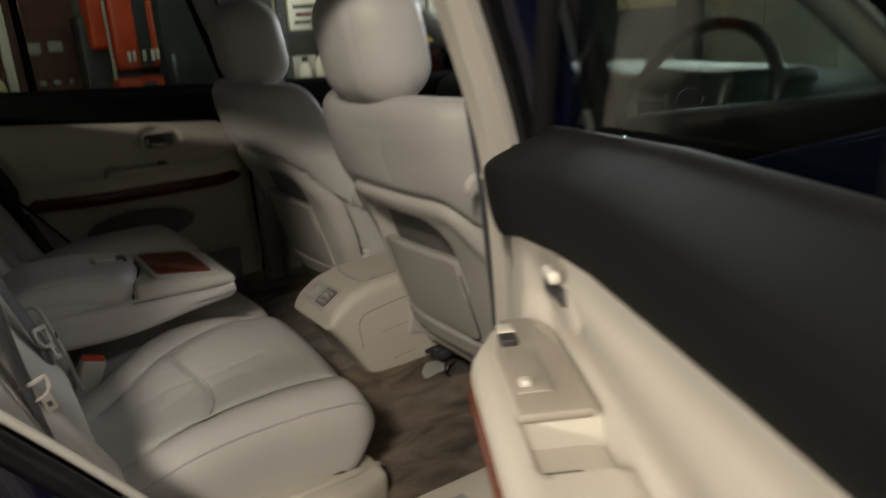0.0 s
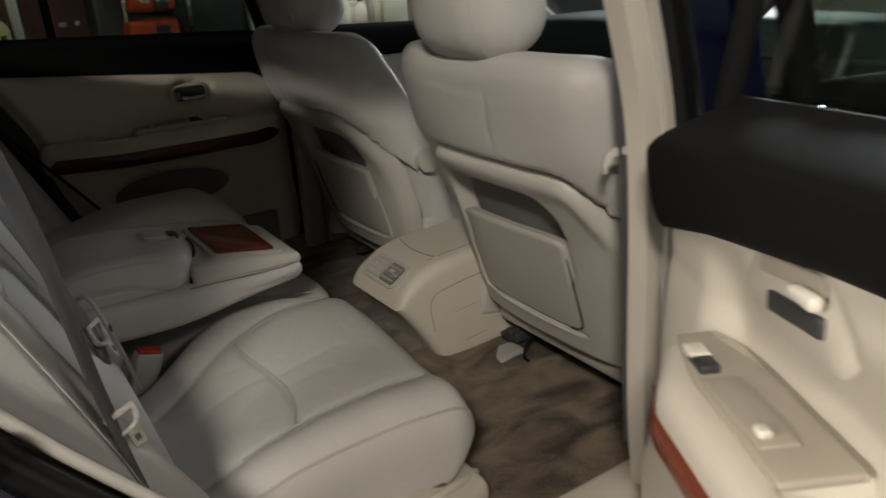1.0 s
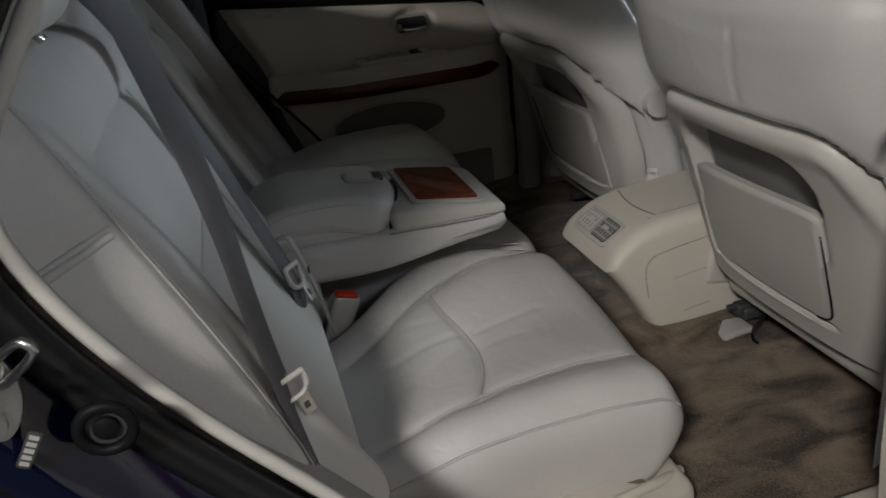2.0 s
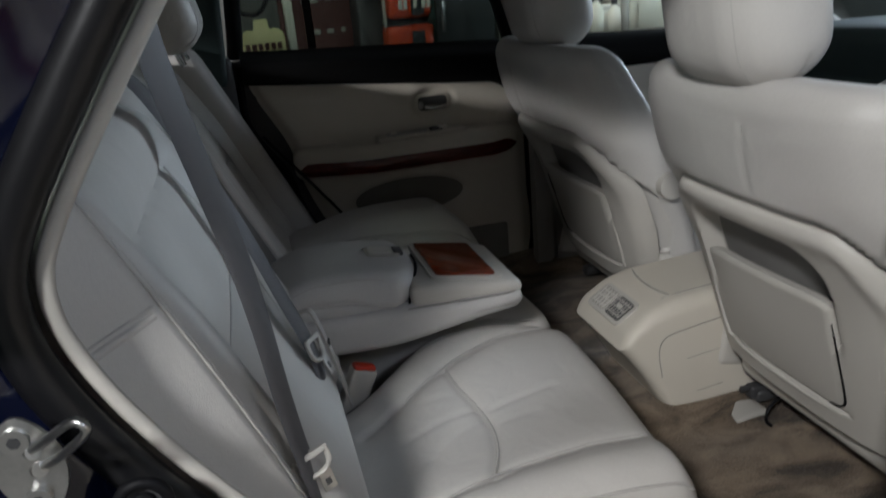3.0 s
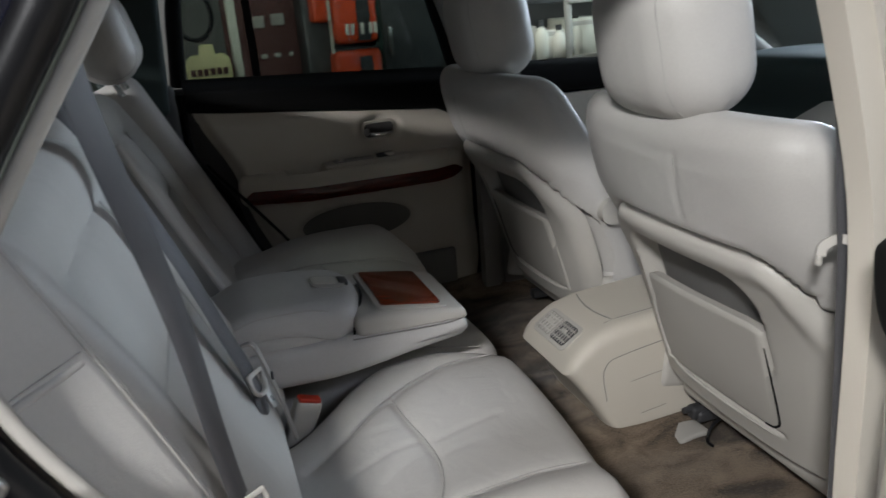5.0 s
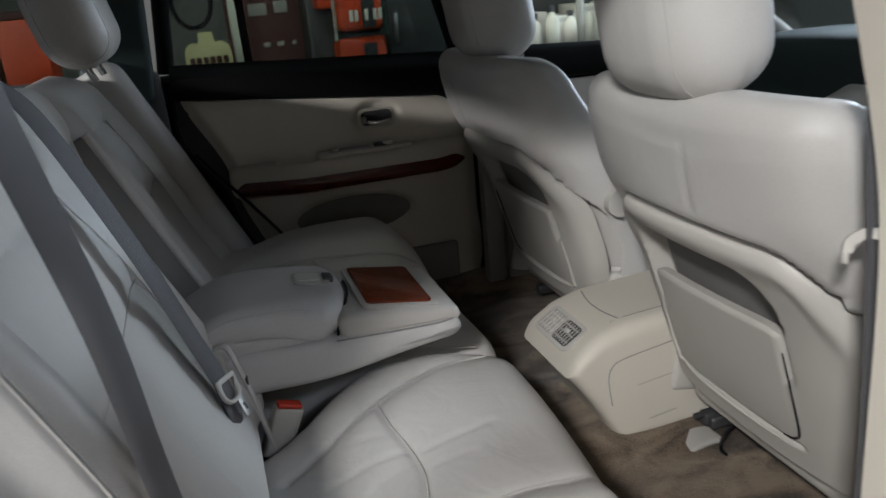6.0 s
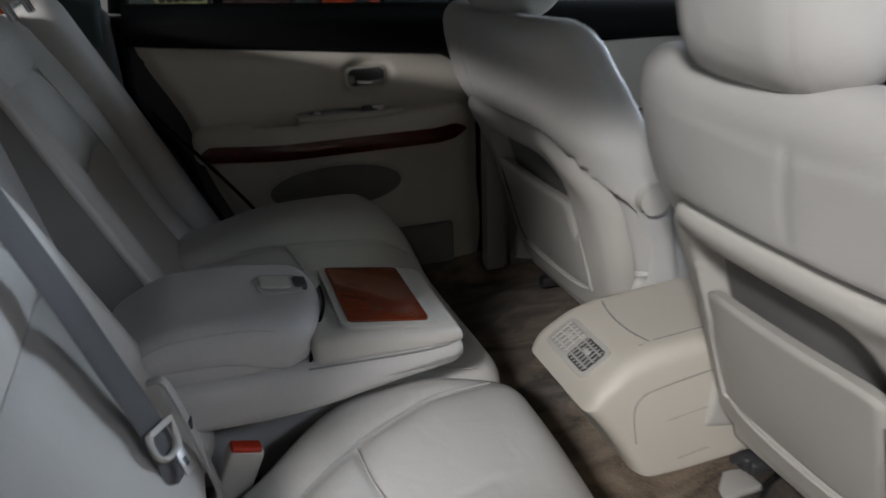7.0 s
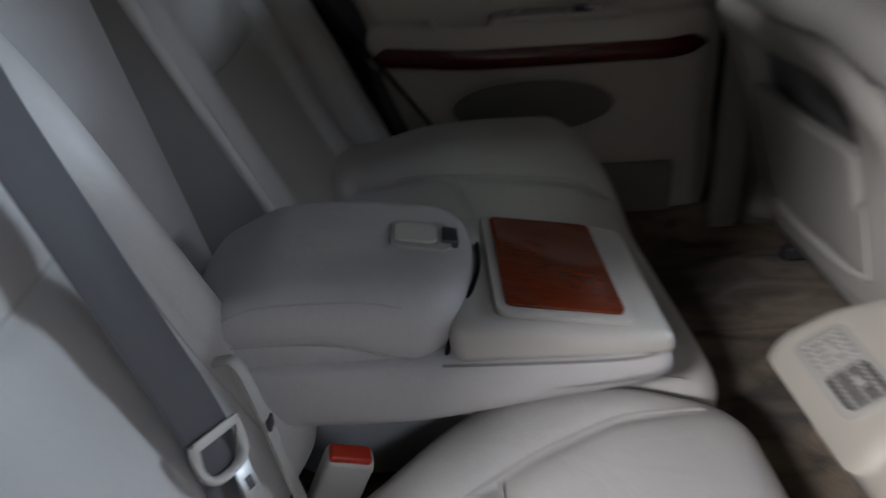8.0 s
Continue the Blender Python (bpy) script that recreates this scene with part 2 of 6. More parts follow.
def steps(h, r, n, k=3):
    """Coordinates across a rounded box's side: fine in the corner, even between."""
    ends = [r * (1 - math.cos(math.pi / 2 * i / k)) for i in range(k)] if r > 0 else []
    inner = np.linspace(-h + r, h - r, n + 1)
    return np.array([-h + e for e in ends] + list(inner) + [h - e for e in reversed(ends)])


def rbox_data(size, r, n=(6, 6, 6), f=None, k=3):
    """A box with rounded edges as vertices and quads; f bends the vertex array."""
    h = np.array(size) / 2
    r = min(r, h.min() * 0.999)
    ax = [steps(h[i], r, n[i], k) for i in range(3)]
    index, pts, faces = {}, [], []

    def vid(i, j, l):
        key = (i, j, l)
        if key not in index:
            index[key] = len(pts)
            pts.append((ax[0][i], ax[1][j], ax[2][l]))
        return index[key]

    N = [len(a) - 1 for a in ax]
    for a in range(3):
        b, c = (a + 1) % 3, (a + 2) % 3
        for end in (0, N[a]):
            for i in range(N[b]):
                for j in range(N[c]):
                    q = []
                    for di, dj in ((0, 0), (1, 0), (1, 1), (0, 1)):
                        t = [0, 0, 0]
                        t[a], t[b], t[c] = end, i + di, j + dj
                        q.append(vid(*t))
                    faces.append(q if end else q[::-1])
    P = np.array(pts)
    if r > 0:
        core = np.clip(P, -(h - r), h - r)
        d = P - core
        ln = np.linalg.norm(d, axis=1, keepdims=True)
        P = core + np.where(ln > 1e-9, d / np.maximum(ln, 1e-9) * r, 0)
    if f is not None:
        P = f(P)
    return P, faces


def rbox(name, centre, size, r, material, parent=None, label="", n=(2, 2, 2), f=None, rot=(0, 0, 0), k=3, smooth=True):
    P, F = rbox_data(size, r, n, f, k)
    M = np.array(pose(*centre, *rot))
    P = P @ M[:3, :3].T + M[:3, 3]
    return mesh_ob(name, P, F, material, parent, label, smooth)


def smooth_line(pts, n):
    """Catmull-Rom points through a few control points."""
    p = [Vector(a) for a in pts]
    p = [p[0] * 2 - p[1]] + p + [p[-1] * 2 - p[-2]]
    out, seg = [], len(p) - 3
    for i in range(n + 1):
        t = i / n * seg
        s = min(int(t), seg - 1)
        u = t - s
        a, b, c, d = p[s:s + 4]
        out.append(0.5 * (2 * b + (c - a) * u + (2 * a - 5 * b + 4 * c - d) * u * u + (3 * b - a - 3 * c + d) * u ** 3))
    return out


def tube_data(line, radius, sides=8, closed=False, flat=1.0):
    L = [Vector(p) for p in line]
    n = len(L)
    V, F = [], []
    up = Vector((0.13, 0.27, 0.95)).normalized()
    for i, p in enumerate(L):
        t = (L[(i + 1) % n] - L[i - 1]) if closed else (L[min(i + 1, n - 1)] - L[max(i - 1, 0)])
        t.normalize()
        a = t.cross(up)
        if a.length < 0.1:
            a = t.cross(Vector((1, 0, 0)))
        a.normalize()
        b = a.cross(t)
        rr = radius[i] if isinstance(radius, (list, tuple)) else radius
        for s in range(sides):
            w = 2 * math.pi * s / sides
            V.append(p + a * math.cos(w) * rr + b * math.sin(w) * rr * flat)
    for i in range(n if closed else n - 1):
        for s in range(sides):
            j, s2 = (i + 1) % n, (s + 1) % sides
            F.append([i * sides + s, i * sides + s2, j * sides + s2, j * sides + s])
    if not closed:
        F.append(list(range(sides))[::-1])
        F.append([(n - 1) * sides + s for s in range(sides)])
    return V, F


def tube(name, line, radius, material, parent=None, label="", sides=8, closed=False, flat=1.0):
    V, F = tube_data(line, radius, sides, closed, flat)
    return mesh_ob(name, V, F, material, parent, label)


def ribbon(name, line, across, width, thick, material, parent=None, label="", taper=None):
    """A strap: a thin band of a given width that follows a line; across is its width direction at each point."""
    V, F = [], []
    n = len(line)
    for i, p in enumerate(line):
        p = Vector(p)
        t = (Vector(line[min(i + 1, n - 1)]) - Vector(line[max(i - 1, 0)])).normalized()
        a = Vector(across[i] if isinstance(across, list) else across)
        a = (a - t * a.dot(t)).normalized()
        nn = t.cross(a)
        w = width / 2
        bow = 0.0015
        for s, q in ((-1, -thick / 2), (-0.9, thick / 2), (0, thick / 2 + bow), (0.9, thick / 2), (1, -thick / 2), (0, -thick / 2)):
            V.append(p + a * w * s + nn * q)
    for i in range(n - 1):
        for s in range(6):
            F.append([i * 6 + s, i * 6 + (s + 1) % 6, (i + 1) * 6 + (s + 1) % 6, (i + 1) * 6 + s])
    F.append([0, 1, 2, 3, 4, 5][::-1])
    F.append([(n - 1) * 6 + s for s in range(6)])
    return mesh_ob(name, V, F, material, parent, label)


def sheet_data(fn, nu, nv):
    """A grid of fn(u, v), u and v from 0 to 1."""
    V = [fn(i / nu, j / nv) for j in range(nv + 1) for i in range(nu + 1)]
    F = [[j * (nu + 1) + i, j * (nu + 1) + i + 1, (j + 1) * (nu + 1) + i + 1, (j + 1) * (nu + 1) + i] for j in range(nv) for i in range(nu)]
    return V, F


def slab_data(fn, nu, nv, back):
    """A sheet with thickness: the same grid set off by the vector back, closed round its rim."""
    V, F = sheet_data(fn, nu, nv)
    m = len(V)
    bk = Vector(back)
    V = [Vector(v) for v in V]
    V2 = V + [v + bk for v in V]
    F2 = list(F) + [[a + m for a in q[::-1]] for q in F]
    w = nu + 1
    rim = [i for i in range(w)] + [j * w + nu for j in range(1, nv + 1)] + [nv * w + i for i in range(nu - 1, -1, -1)] + [j * w for j in range(nv - 1, 0, -1)]
    for i in range(len(rim)):
        a, b = rim[i], rim[(i + 1) % len(rim)]
        F2.append([a, a + m, b + m, b])
    return V2, F2


def slab(name, fn, nu, nv, back, material, parent=None, label=""):
    V, F = slab_data(fn, nu, nv, back)
    return mesh_ob(name, V, F, material, parent, label)


def prism(name, outline, depth, material, parent=None, label="", bevel=0.0, m=None):
    """An outline in x, y raised by depth in z, its rim bevelled, set at pose m."""
    bm = bmesh.new()
    vs = [bm.verts.new((x, y, 0)) for x, y in outline]
    f = bm.faces.new(vs)
    g = bmesh.ops.extrude_face_region(bm, geom=[f])
    bmesh.ops.translate(bm, verts=[e for e in g["geom"] if isinstance(e, bmesh.types.BMVert)], vec=(0, 0, depth))
    bmesh.ops.recalc_face_normals(bm, faces=bm.faces)
    if bevel:
        bmesh.ops.bevel(bm, geom=list(bm.edges), offset=bevel, segments=2, affect="EDGES", profile=0.6)
    bm.verts.index_update()
    V = [(m @ v.co if m else v.co.copy()) for v in bm.verts]
    F = [[v.index for v in q.verts] for q in bm.faces]
    bm.free()
    return mesh_ob(name, V, F, material, parent, label)


def round_rect(w, h, r, k=5):
    out = []
    for cx, cy, a in ((w / 2 - r, h / 2 - r, 0), (-w / 2 + r, h / 2 - r, 90), (-w / 2 + r, -h / 2 + r, 180), (w / 2 - r, -h / 2 + r, 270)):
        for i in range(k + 1):
            q = radians(a + 90 * i / k)
            out.append((cx + r * math.cos(q), cy + r * math.sin(q)))
    return out


def groove(P, path, axes, width):
    """Closeness (1 on it, 0 away) of each vertex to a polyline in two of its axes."""
    Q = P[:, axes]
    best = np.full(len(P), 9.0)
    for a, b in zip(path[:-1], path[1:]):
        a, b = np.array(a[:2], float), np.array(b[:2], float)
        d = b - a
        t = np.clip(((Q - a) @ d) / max(d @ d, 1e-9), 0, 1)
        best = np.minimum(best, np.linalg.norm(Q - (a + t[:, None] * d), axis=1))
    return np.exp(-(best / width) ** 2)


def crease(x, width):
    return np.exp(-(x / width) ** 2)


def lerp(a, b, t):
    return a + (b - a) * t


def ease(a, b, x):
    t = np.clip((x - a) / (b - a), 0, 1)
    return t * t * (3 - 2 * t)


# ---- garage ----
def garage():
    rbox("floor", (0.0, 0.2, -0.06), (10.4, 7.4, 0.12), 0.0, CONCRETE, n=(10, 8, 1))
    tagged(bpy.data.objects["floor"], "bare grey concrete garage floor under the car", "floor", kind="structure")
    for nm, c, s in (("wall_north", (0.0, 3.75, 1.6), (10.4, 0.2, 3.2)), ("wall_south", (0.0, -3.4, 1.6), (10.4, 0.2, 3.2)), ("wall_west", (-5.1, 0.2, 0.62), (0.2, 7.0, 1.24))):
        tagged(rbox(nm, c, s, 0.0, WALL, n=(6, 6, 4)), "plain pale painted garage wall", "wall", kind="structure")
    tagged(rbox("wall_west_upper", (-5.1, 0.2, 2.87), (0.2, 7.0, 0.66), 0.0, WALL), "plain pale painted wall over the garage window", "wall", kind="structure")
    for y0, y1 in ((-3.3, -0.8), (1.6, 3.65)):
        tagged(rbox("wall_west_pier", (-5.1, (y0 + y1) / 2, 1.89), (0.2, y1 - y0, 1.3), 0.0, WALL), "plain pale painted wall beside the window", "wall", kind="structure")
    # Unseen wall; its gap is made up to suit the front fill lamp.
    for y0, y1 in ((-3.3, -0.6), (0.8, 3.65)):
        tagged(rbox("wall_east", (6.1, (y0 + y1) / 2, 1.6), (0.2, y1 - y0, 3.2), 0.0, WALL), "plain painted wall beside the gap left for the front fill", "wall", kind="structure")
    tagged(rbox("wall_east_upper", (6.1, -0.05, 3.07), (0.2, 1.4, 0.26), 0.0, WALL), "plain painted wall over the gap left for the front fill", "wall", kind="structure")
    tagged(rbox("ceiling", (0.5, 0.2, 3.25), (11.4, 7.4, 0.1), 0.0, WALL), "plain pale garage ceiling", "ceiling", kind="structure")
    tagged(rbox("ground", (30.0, 0.0, -0.16), (400.0, 400.0, 0.06), 0.0, CONCRETE), "grey paved yard outside the garage", "ground", kind="structure")


# Fitting added to dress an unseen lamp; none of them is in view.
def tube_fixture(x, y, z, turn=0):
    t = thing("added_fitting", (x, y, z), "twin fluorescent fitting added at an unseen lamp, hung from the ceiling", "ceiling light", "fluorescent ceiling lights", m=pose(x, y, z, 0, 0, turn))
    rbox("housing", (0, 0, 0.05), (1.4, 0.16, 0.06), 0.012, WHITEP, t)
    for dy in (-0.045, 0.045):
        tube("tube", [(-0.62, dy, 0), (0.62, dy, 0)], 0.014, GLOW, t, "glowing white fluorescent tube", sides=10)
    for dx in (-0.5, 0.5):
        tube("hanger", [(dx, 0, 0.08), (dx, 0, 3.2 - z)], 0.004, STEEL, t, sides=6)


def rack(x0, x1, y, heights, label):
    t = thing("shelving_rack", ((x0 + x1) / 2, y, 0), label, "shelving")
    for x in (x0, x1):
        for dy in (-0.2, 0.2):
            rbox("upright", (x, y + dy, 1.1), (0.035, 0.035, 2.2), 0.003, DARKM, t)
    for z in heights:
        rbox("shelf", ((x0 + x1) / 2, y, z), (x1 - x0, 0.44, 0.03), 0.004, DARKM, t)
    return t


def carton(x, y, z, s, m, label, bars=0):
    """A box standing with its base at z; tape seam and printed bars on the side that faces the car."""
    t = thing("carton", (x, y, z), label, "box", "boxes on the garage shelves")
    rbox("body", (x, y, z + s[2] / 2), s, 0.006, m, t)
    rbox("tape", (x, y - s[1] / 2 - 0.001, z + s[2] * 0.86), (s[0] * 0.98, 0.002, 0.02), 0, SHELL, t)
    for i in range(bars):
        rbox("print_bar", (x - s[0] * 0.12, y - s[1] / 2 - 0.002, z + s[2] * (0.2 + 0.2 * i)), (s[0] * (0.55 - 0.1 * (i % 2)), 0.003, s[2] * 0.09), 0, (GREENM, MAROON, DARKM)[i % 3], t)


def bottle(x, y, z, h, r, m, label):
    t = thing("bottle", (x, y, z), label, "bottle", "bottles on the garage shelves")
    line = [(x, y, z + h * a) for a in (0, 0.02, 0.3, 0.62, 0.74, 0.80, 0.84)]
    tube("body", line, [r * 0.92, r, r, r, r * 0.7, r * 0.4, r * 0.38], m, t, sides=14)
    tube("cap", [(x, y, z + h * 0.84), (x, y, z + h)], r * 0.46, DARKM, t, "dark screw cap", sides=12)


def garage_things():
    # round-shouldered cream sign with two rows of raised bars
    t = thing("oil_sign", (0.045, 2.02, 0.98), "cream bottle-shaped oil sign with dark lettering bars", "sign")
    half = [(0.083, 0), (0.087, 0.06), (0.087, 0.10), (0.081, 0.122), (0.066, 0.136), (0.048, 0.140), (0.036, 0.134), (0.030, 0.142), (0.028, 0.160), (0.026, 0.176)]
    out = half + [(-x, z) for x, z in half[::-1]]
    prism("board", out, 0.015, CREAMCARD, t, bevel=0.002, m=pose(0.030, 2.02, 1.035, 90, 0, 0))
    for j, w in ((0, 0.13), (1, 0.15)):
        for i in range(6):
            rbox("letter_bar", (0.030 - w / 2 + w * (i + 0.5) / 6, 2.004, 1.066 + 0.040 * j), (w / 8.5, 0.004, 0.027), 0.001, MAROON, t)
    rbox("stand", (0.030, 2.03, 0.5175), (0.19, 0.06, 1.035), 0.004, DARKM, t)
    # pale post
    p = thing("wall_post", (0.150, 2.1, 0), "pale yellowish timber post at the garage side", "post")
    rbox("post", (0.150, 2.1, 1.3), (0.035, 0.05, 2.6), 0.006, CARTON, p)
    p = thing("black_hose", (0.03, 1.97, 1.25), "coil of black rubber hose hanging over the sign", "hose")
    tube("coil", [(0.00 + 0.07 * math.cos(a), 1.975, 1.32 + 0.09 * math.sin(a)) for a in np.linspace(0, 2 * math.pi, 30)[:-1]], 0.009, RUBBER, p, closed=True)
    rbox("hook", (0.00, 2.0, 1.42), (0.02, 0.05, 0.03), 0.004, STEEL, p)
    # orange drinks-style machine
    t = thing("orange_machine", (0.56, 2.2, 0), "orange-red enamelled machine with dark stripe and pale bars", "machine")
    rbox("body", (0.600, 2.34, 0.70), (0.30, 0.26, 1.4), 0.02, DARKM, t, "dark back of the machine")
    rbox("side_box", (0.520, 2.20, 1.40), (0.075, 0.18, 0.30), 0.02, ORANGE, t)
    rbox("door", (0.655, 2.16, 0.62), (0.21, 0.14, 1.02), 0.03, ORANGE, t)
    rbox("upper_door", (0.655, 2.15, 1.345), (0.19, 0.16, 0.38), 0.03, ORANGE, t)
    rbox("stripe", (0.685, 2.067, 1.345), (0.055, 0.006, 0.36), 0.001, DARKM, t)
    rbox("stripe", (0.685, 2.087, 0.9), (0.055, 0.006, 0.4), 0.001, DARKM, t)
    for i, x in enumerate((0.612, 0.634, 0.676, 0.712, 0.733)):
        rbox("letter_bar", (x, 2.064, 1.215), (0.016, 0.006, 0.045), 0.002, WHITEP, t)
    for x in (0.545, 0.552):
        rbox("trim_strip", (x, 2.10, 1.33), (0.004, 0.012, 0.42), 0.002, CARTON, t)
    rbox("shelf_gap", (0.655, 2.17, 1.132), (0.205, 0.12, 0.012), 0, DARKM, t)
    # dark red panel with pale script bars
    t = thing("display_board", (0.34, 2.35, 0), "dark red display panel with faded pale bars", "panel")
    rbox("board", (0.30, 2.42, 0.75), (0.34, 0.04, 1.5), 0.006, MAROON, t)
    for i, (x, z, w) in enumerate(((0.27, 1.27, 0.08), (0.37, 1.275, 0.06), (0.29, 1.12, 0.03), (0.35, 1.12, 0.03), (0.41, 1.12, 0.02))):
        rbox("print_bar", (x, 2.397, z), (w, 0.006, 0.05 if i < 2 else 0.02), 0.004, GREYP, t)
    # green cabinet
    t = thing("green_cabinet", (0.9, 2.25, 0), "dark green steel storage cabinet", "cabinet")
    rbox("body", (0.89, 2.32, 0.95), (0.30, 0.42, 1.9), 0.012, GREENM, t)
    rbox("door", (0.90, 2.10, 0.95), (0.26, 0.02, 1.8), 0.005, DARKM, t)
    rbox("handle", (0.80, 2.08, 1.15), (0.015, 0.02, 0.12), 0.004, STEEL, t)
    p = thing("pale_post", (1.075, 2.1, 0), "thin pale metal post", "post")
    rbox("post", (1.075, 2.1, 1.2), (0.035, 0.035, 2.4), 0.004, WHITEP, p)
    # racks seen through the front window
    rack(1.36, 2.65, 2.35, (0.35, 0.98, 1.26, 1.55, 1.9), "grey steel shelving rack loaded with pale cartons")
    rnd = random.Random(4)
    for z in (0.995, 1.275, 1.565):
        x = 1.40
        while x < 2.5:
            w = rnd.choice((0.13, 0.17, 0.22))
            h = rnd.uniform(0.13, 0.21)
            carton(x + w / 2, 2.25 + rnd.uniform(-0.02, 0.03), z, (w, 0.22, h), rnd.choice((CARTON, CARTON, WHITEP, SHELL)), "pale cardboard carton on a shelf", rnd.choice((0, 1, 2, 3)))
            x += w + rnd.choice((0.01, 0.03))
    for i in range(4):
        bottle(1.46 + i * 0.09, 2.15, 0.995, 0.15 + 0.03 * (i % 2), 0.032, (WHITEP, CARTON, WHITEP, CARTON)[i], "small plastic fluid bottle on the rack")
    ladder = thing("step_ladder", (1.75, 2.0, 0), "pale metal step ladder leaning by the shelves", "ladder")
    for x in (1.62, 1.86):
        tube("rail", [(x, 1.95, 0), (x + 0.02, 2.08, 1.7)], 0.018, GREYP, ladder)
    for i in range(6):
        z = 0.25 + 0.25 * i
        rbox("rung", (1.75, 1.96 + 0.019 * i, z), (0.25, 0.05, 0.02), 0.004, GREYP, ladder)
    # behind the car and through the quarter window
    t = thing("red_toolbox", (-0.62, 2.05, 1.0), "red and white boxed stock on a bench", "box")
    rbox("body", (-0.60, 2.1, 1.16), (0.16, 0.2, 0.32), 0.01, ORANGE, t)
    rbox("lid", (-0.60, 2.1, 1.33), (0.17, 0.21, 0.03), 0.008, MAROON, t)
    t = thing("white_box", (-0.85, 2.1, 1.0), "white carton on the bench", "box")
    rbox("body", (-0.84, 2.1, 1.15), (0.26, 0.2, 0.30), 0.008, WHITEP, t)
    rbox("tape", (-0.84, 1.998, 1.24), (0.25, 0.004, 0.02), 0.001, SHELL, t)
    t = thing("workbench", (-0.9, 2.2, 0), "dark workbench against the garage side", "workbench")
    rbox("top", (-0.95, 2.2, 0.975), (1.5, 0.6, 0.05), 0.008, DARKM, t)
    for x in (-1.6, -0.3):
        for y in (1.98, 2.42):
            rbox("leg", (x, y, 0.475), (0.06, 0.06, 0.95), 0.005, DARKM, t)
    # yellow drums ahead of the car
    for x, y, h, r in ((2.1, 1.80, 1.22, 0.11), (4.3, -1.5, 1.3, 0.28)):
        t = thing("yellow_drum", (x, y, 0), "yellow enamelled drum standing on the floor ahead", "drum", "yellow drums")
        tube("barrel", [(x, y, z) for z in np.linspace(0, h, 13)], [r + (0.012 if i in (4, 8) else 0) for i in range(13)], YELLOWM, t, sides=24)
        tube("rim", [(x + r * math.cos(a), y + r * math.sin(a), h) for a in np.linspace(0, 2 * math.pi, 25)[:-1]], 0.014, DARKM, t, closed=True)
    t = thing("pale_locker", (4.6, 1.2, 0), "pale green steel locker standing ahead of the car", "locker")
    rbox("body", (4.7, 1.6, 0.8), (0.5, 1.0, 1.6), 0.015, CARTON, t)
    for y in (1.36, 1.84):
        rbox("door", (4.44, y, 0.8), (0.02, 0.46, 1.5), 0.006, WHITEP, t)


garage()
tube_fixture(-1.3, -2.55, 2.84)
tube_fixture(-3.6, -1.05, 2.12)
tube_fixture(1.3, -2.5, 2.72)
# Hung low ahead, at the added windscreen fill.
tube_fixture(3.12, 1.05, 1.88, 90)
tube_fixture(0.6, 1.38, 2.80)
garage_things()


# ---- car body ----
LIP = [(0.0, 1.50), (-0.075, 1.40), (-0.122, 1.33), (-0.17, 1.262), (-0.214, 1.195), (-0.23, 1.155), (-0.225, 1.11), (-0.196, 1.045), (-0.145, 0.965), (-0.05, 0.84), (0.02, 0.74), (0.075, 0.63), (0.13, 0.56), (0.22, 0.535), (0.35, 0.53), (0.50, 0.53)]


def aperture(side, shell, dx=0.0, dy=0.0, full=True):
    """The door opening's rear edge: pale lip, black seal and painted flange, swept along one smooth curve. side -1 near, 1 far."""
    line = smooth_line([(x + dx, 0, z) for x, z in LIP], 120)
    nrm = []
    for i, p in enumerate(line):
        t = (line[min(i + 1, 120)] - line[max(i - 1, 0)]).normalized()
        nrm.append(Vector((t.z, 0, -t.x)))
    out = 1 if nrm[60].x < 0 else -1

    def sweep(name, prof, material, label=""):
        def fn(u, v):
            i = round(v * 120)
            k = u * (len(prof) - 1)
            a = min(int(k), len(prof) - 2)
            w = k - a
            o = prof[a][0] + (prof[a + 1][0] - prof[a][0]) * w
            y = prof[a][1] + (prof[a + 1][1] - prof[a][1]) * w
            q = line[i] + nrm[i] * (o * out)
            return (q.x, side * (y + dy), q.z)
        return slab(name, fn, (len(prof) - 1) * 2, 120, (0, 0.004 * side, 0), material, shell, label)

    def bead(o, y):
        return [(line[i] + nrm[i] * (o * out)).to_tuple()[0:1] + (side * (y + dy),) + ((line[i] + nrm[i] * (o * out)).z,) for i in range(121)]

    if not full:
        tube("door_seal", bead(0.012, 0.694)[62:], 0.004, RUBBER, shell, "black rubber door seal")
        return
    tube("lip_trim", bead(0.003, 0.678), 0.0062, SHELL, shell, "pale door opening trim lip")
    tube("door_seal", bead(0.026, 0.690), 0.016, SEALG, shell, "satin grey rubber door seal")
    tube("window_chrome", bead(0.195, 0.79)[:58], 0.004, CHROME, shell, "thin chrome strip round the quarter window")
    sweep("inner_trim", [(0.004, 0.672), (0.02, 0.64), (0.03, 0.60), (0.035, 0.56)], GREYP)
    sweep("flange", [(0.018, 0.684), (0.04, 0.692), (0.055, 0.70), (0.075, 0.716), (0.10, 0.722), (0.13, 0.724), (0.15, 0.735), (0.17, 0.775), (0.20, 0.80), (0.27, 0.82), (0.36, 0.825)], PAINT, "glossy dark blue painted door jamb")
    tube("jamb_seam", bead(0.096, 0.7235), 0.0022, RUBBER, shell)
    tube("outer_seal", bead(0.158, 0.755), 0.007, RUBBER, shell)


shell = thing("car_body", (0.4, 0, 0.2), "dark blue car body with pale cabin trim", "car body", kind="structure")
aperture(-1, shell)
aperture(1, shell, 0.115, 0.03, False)


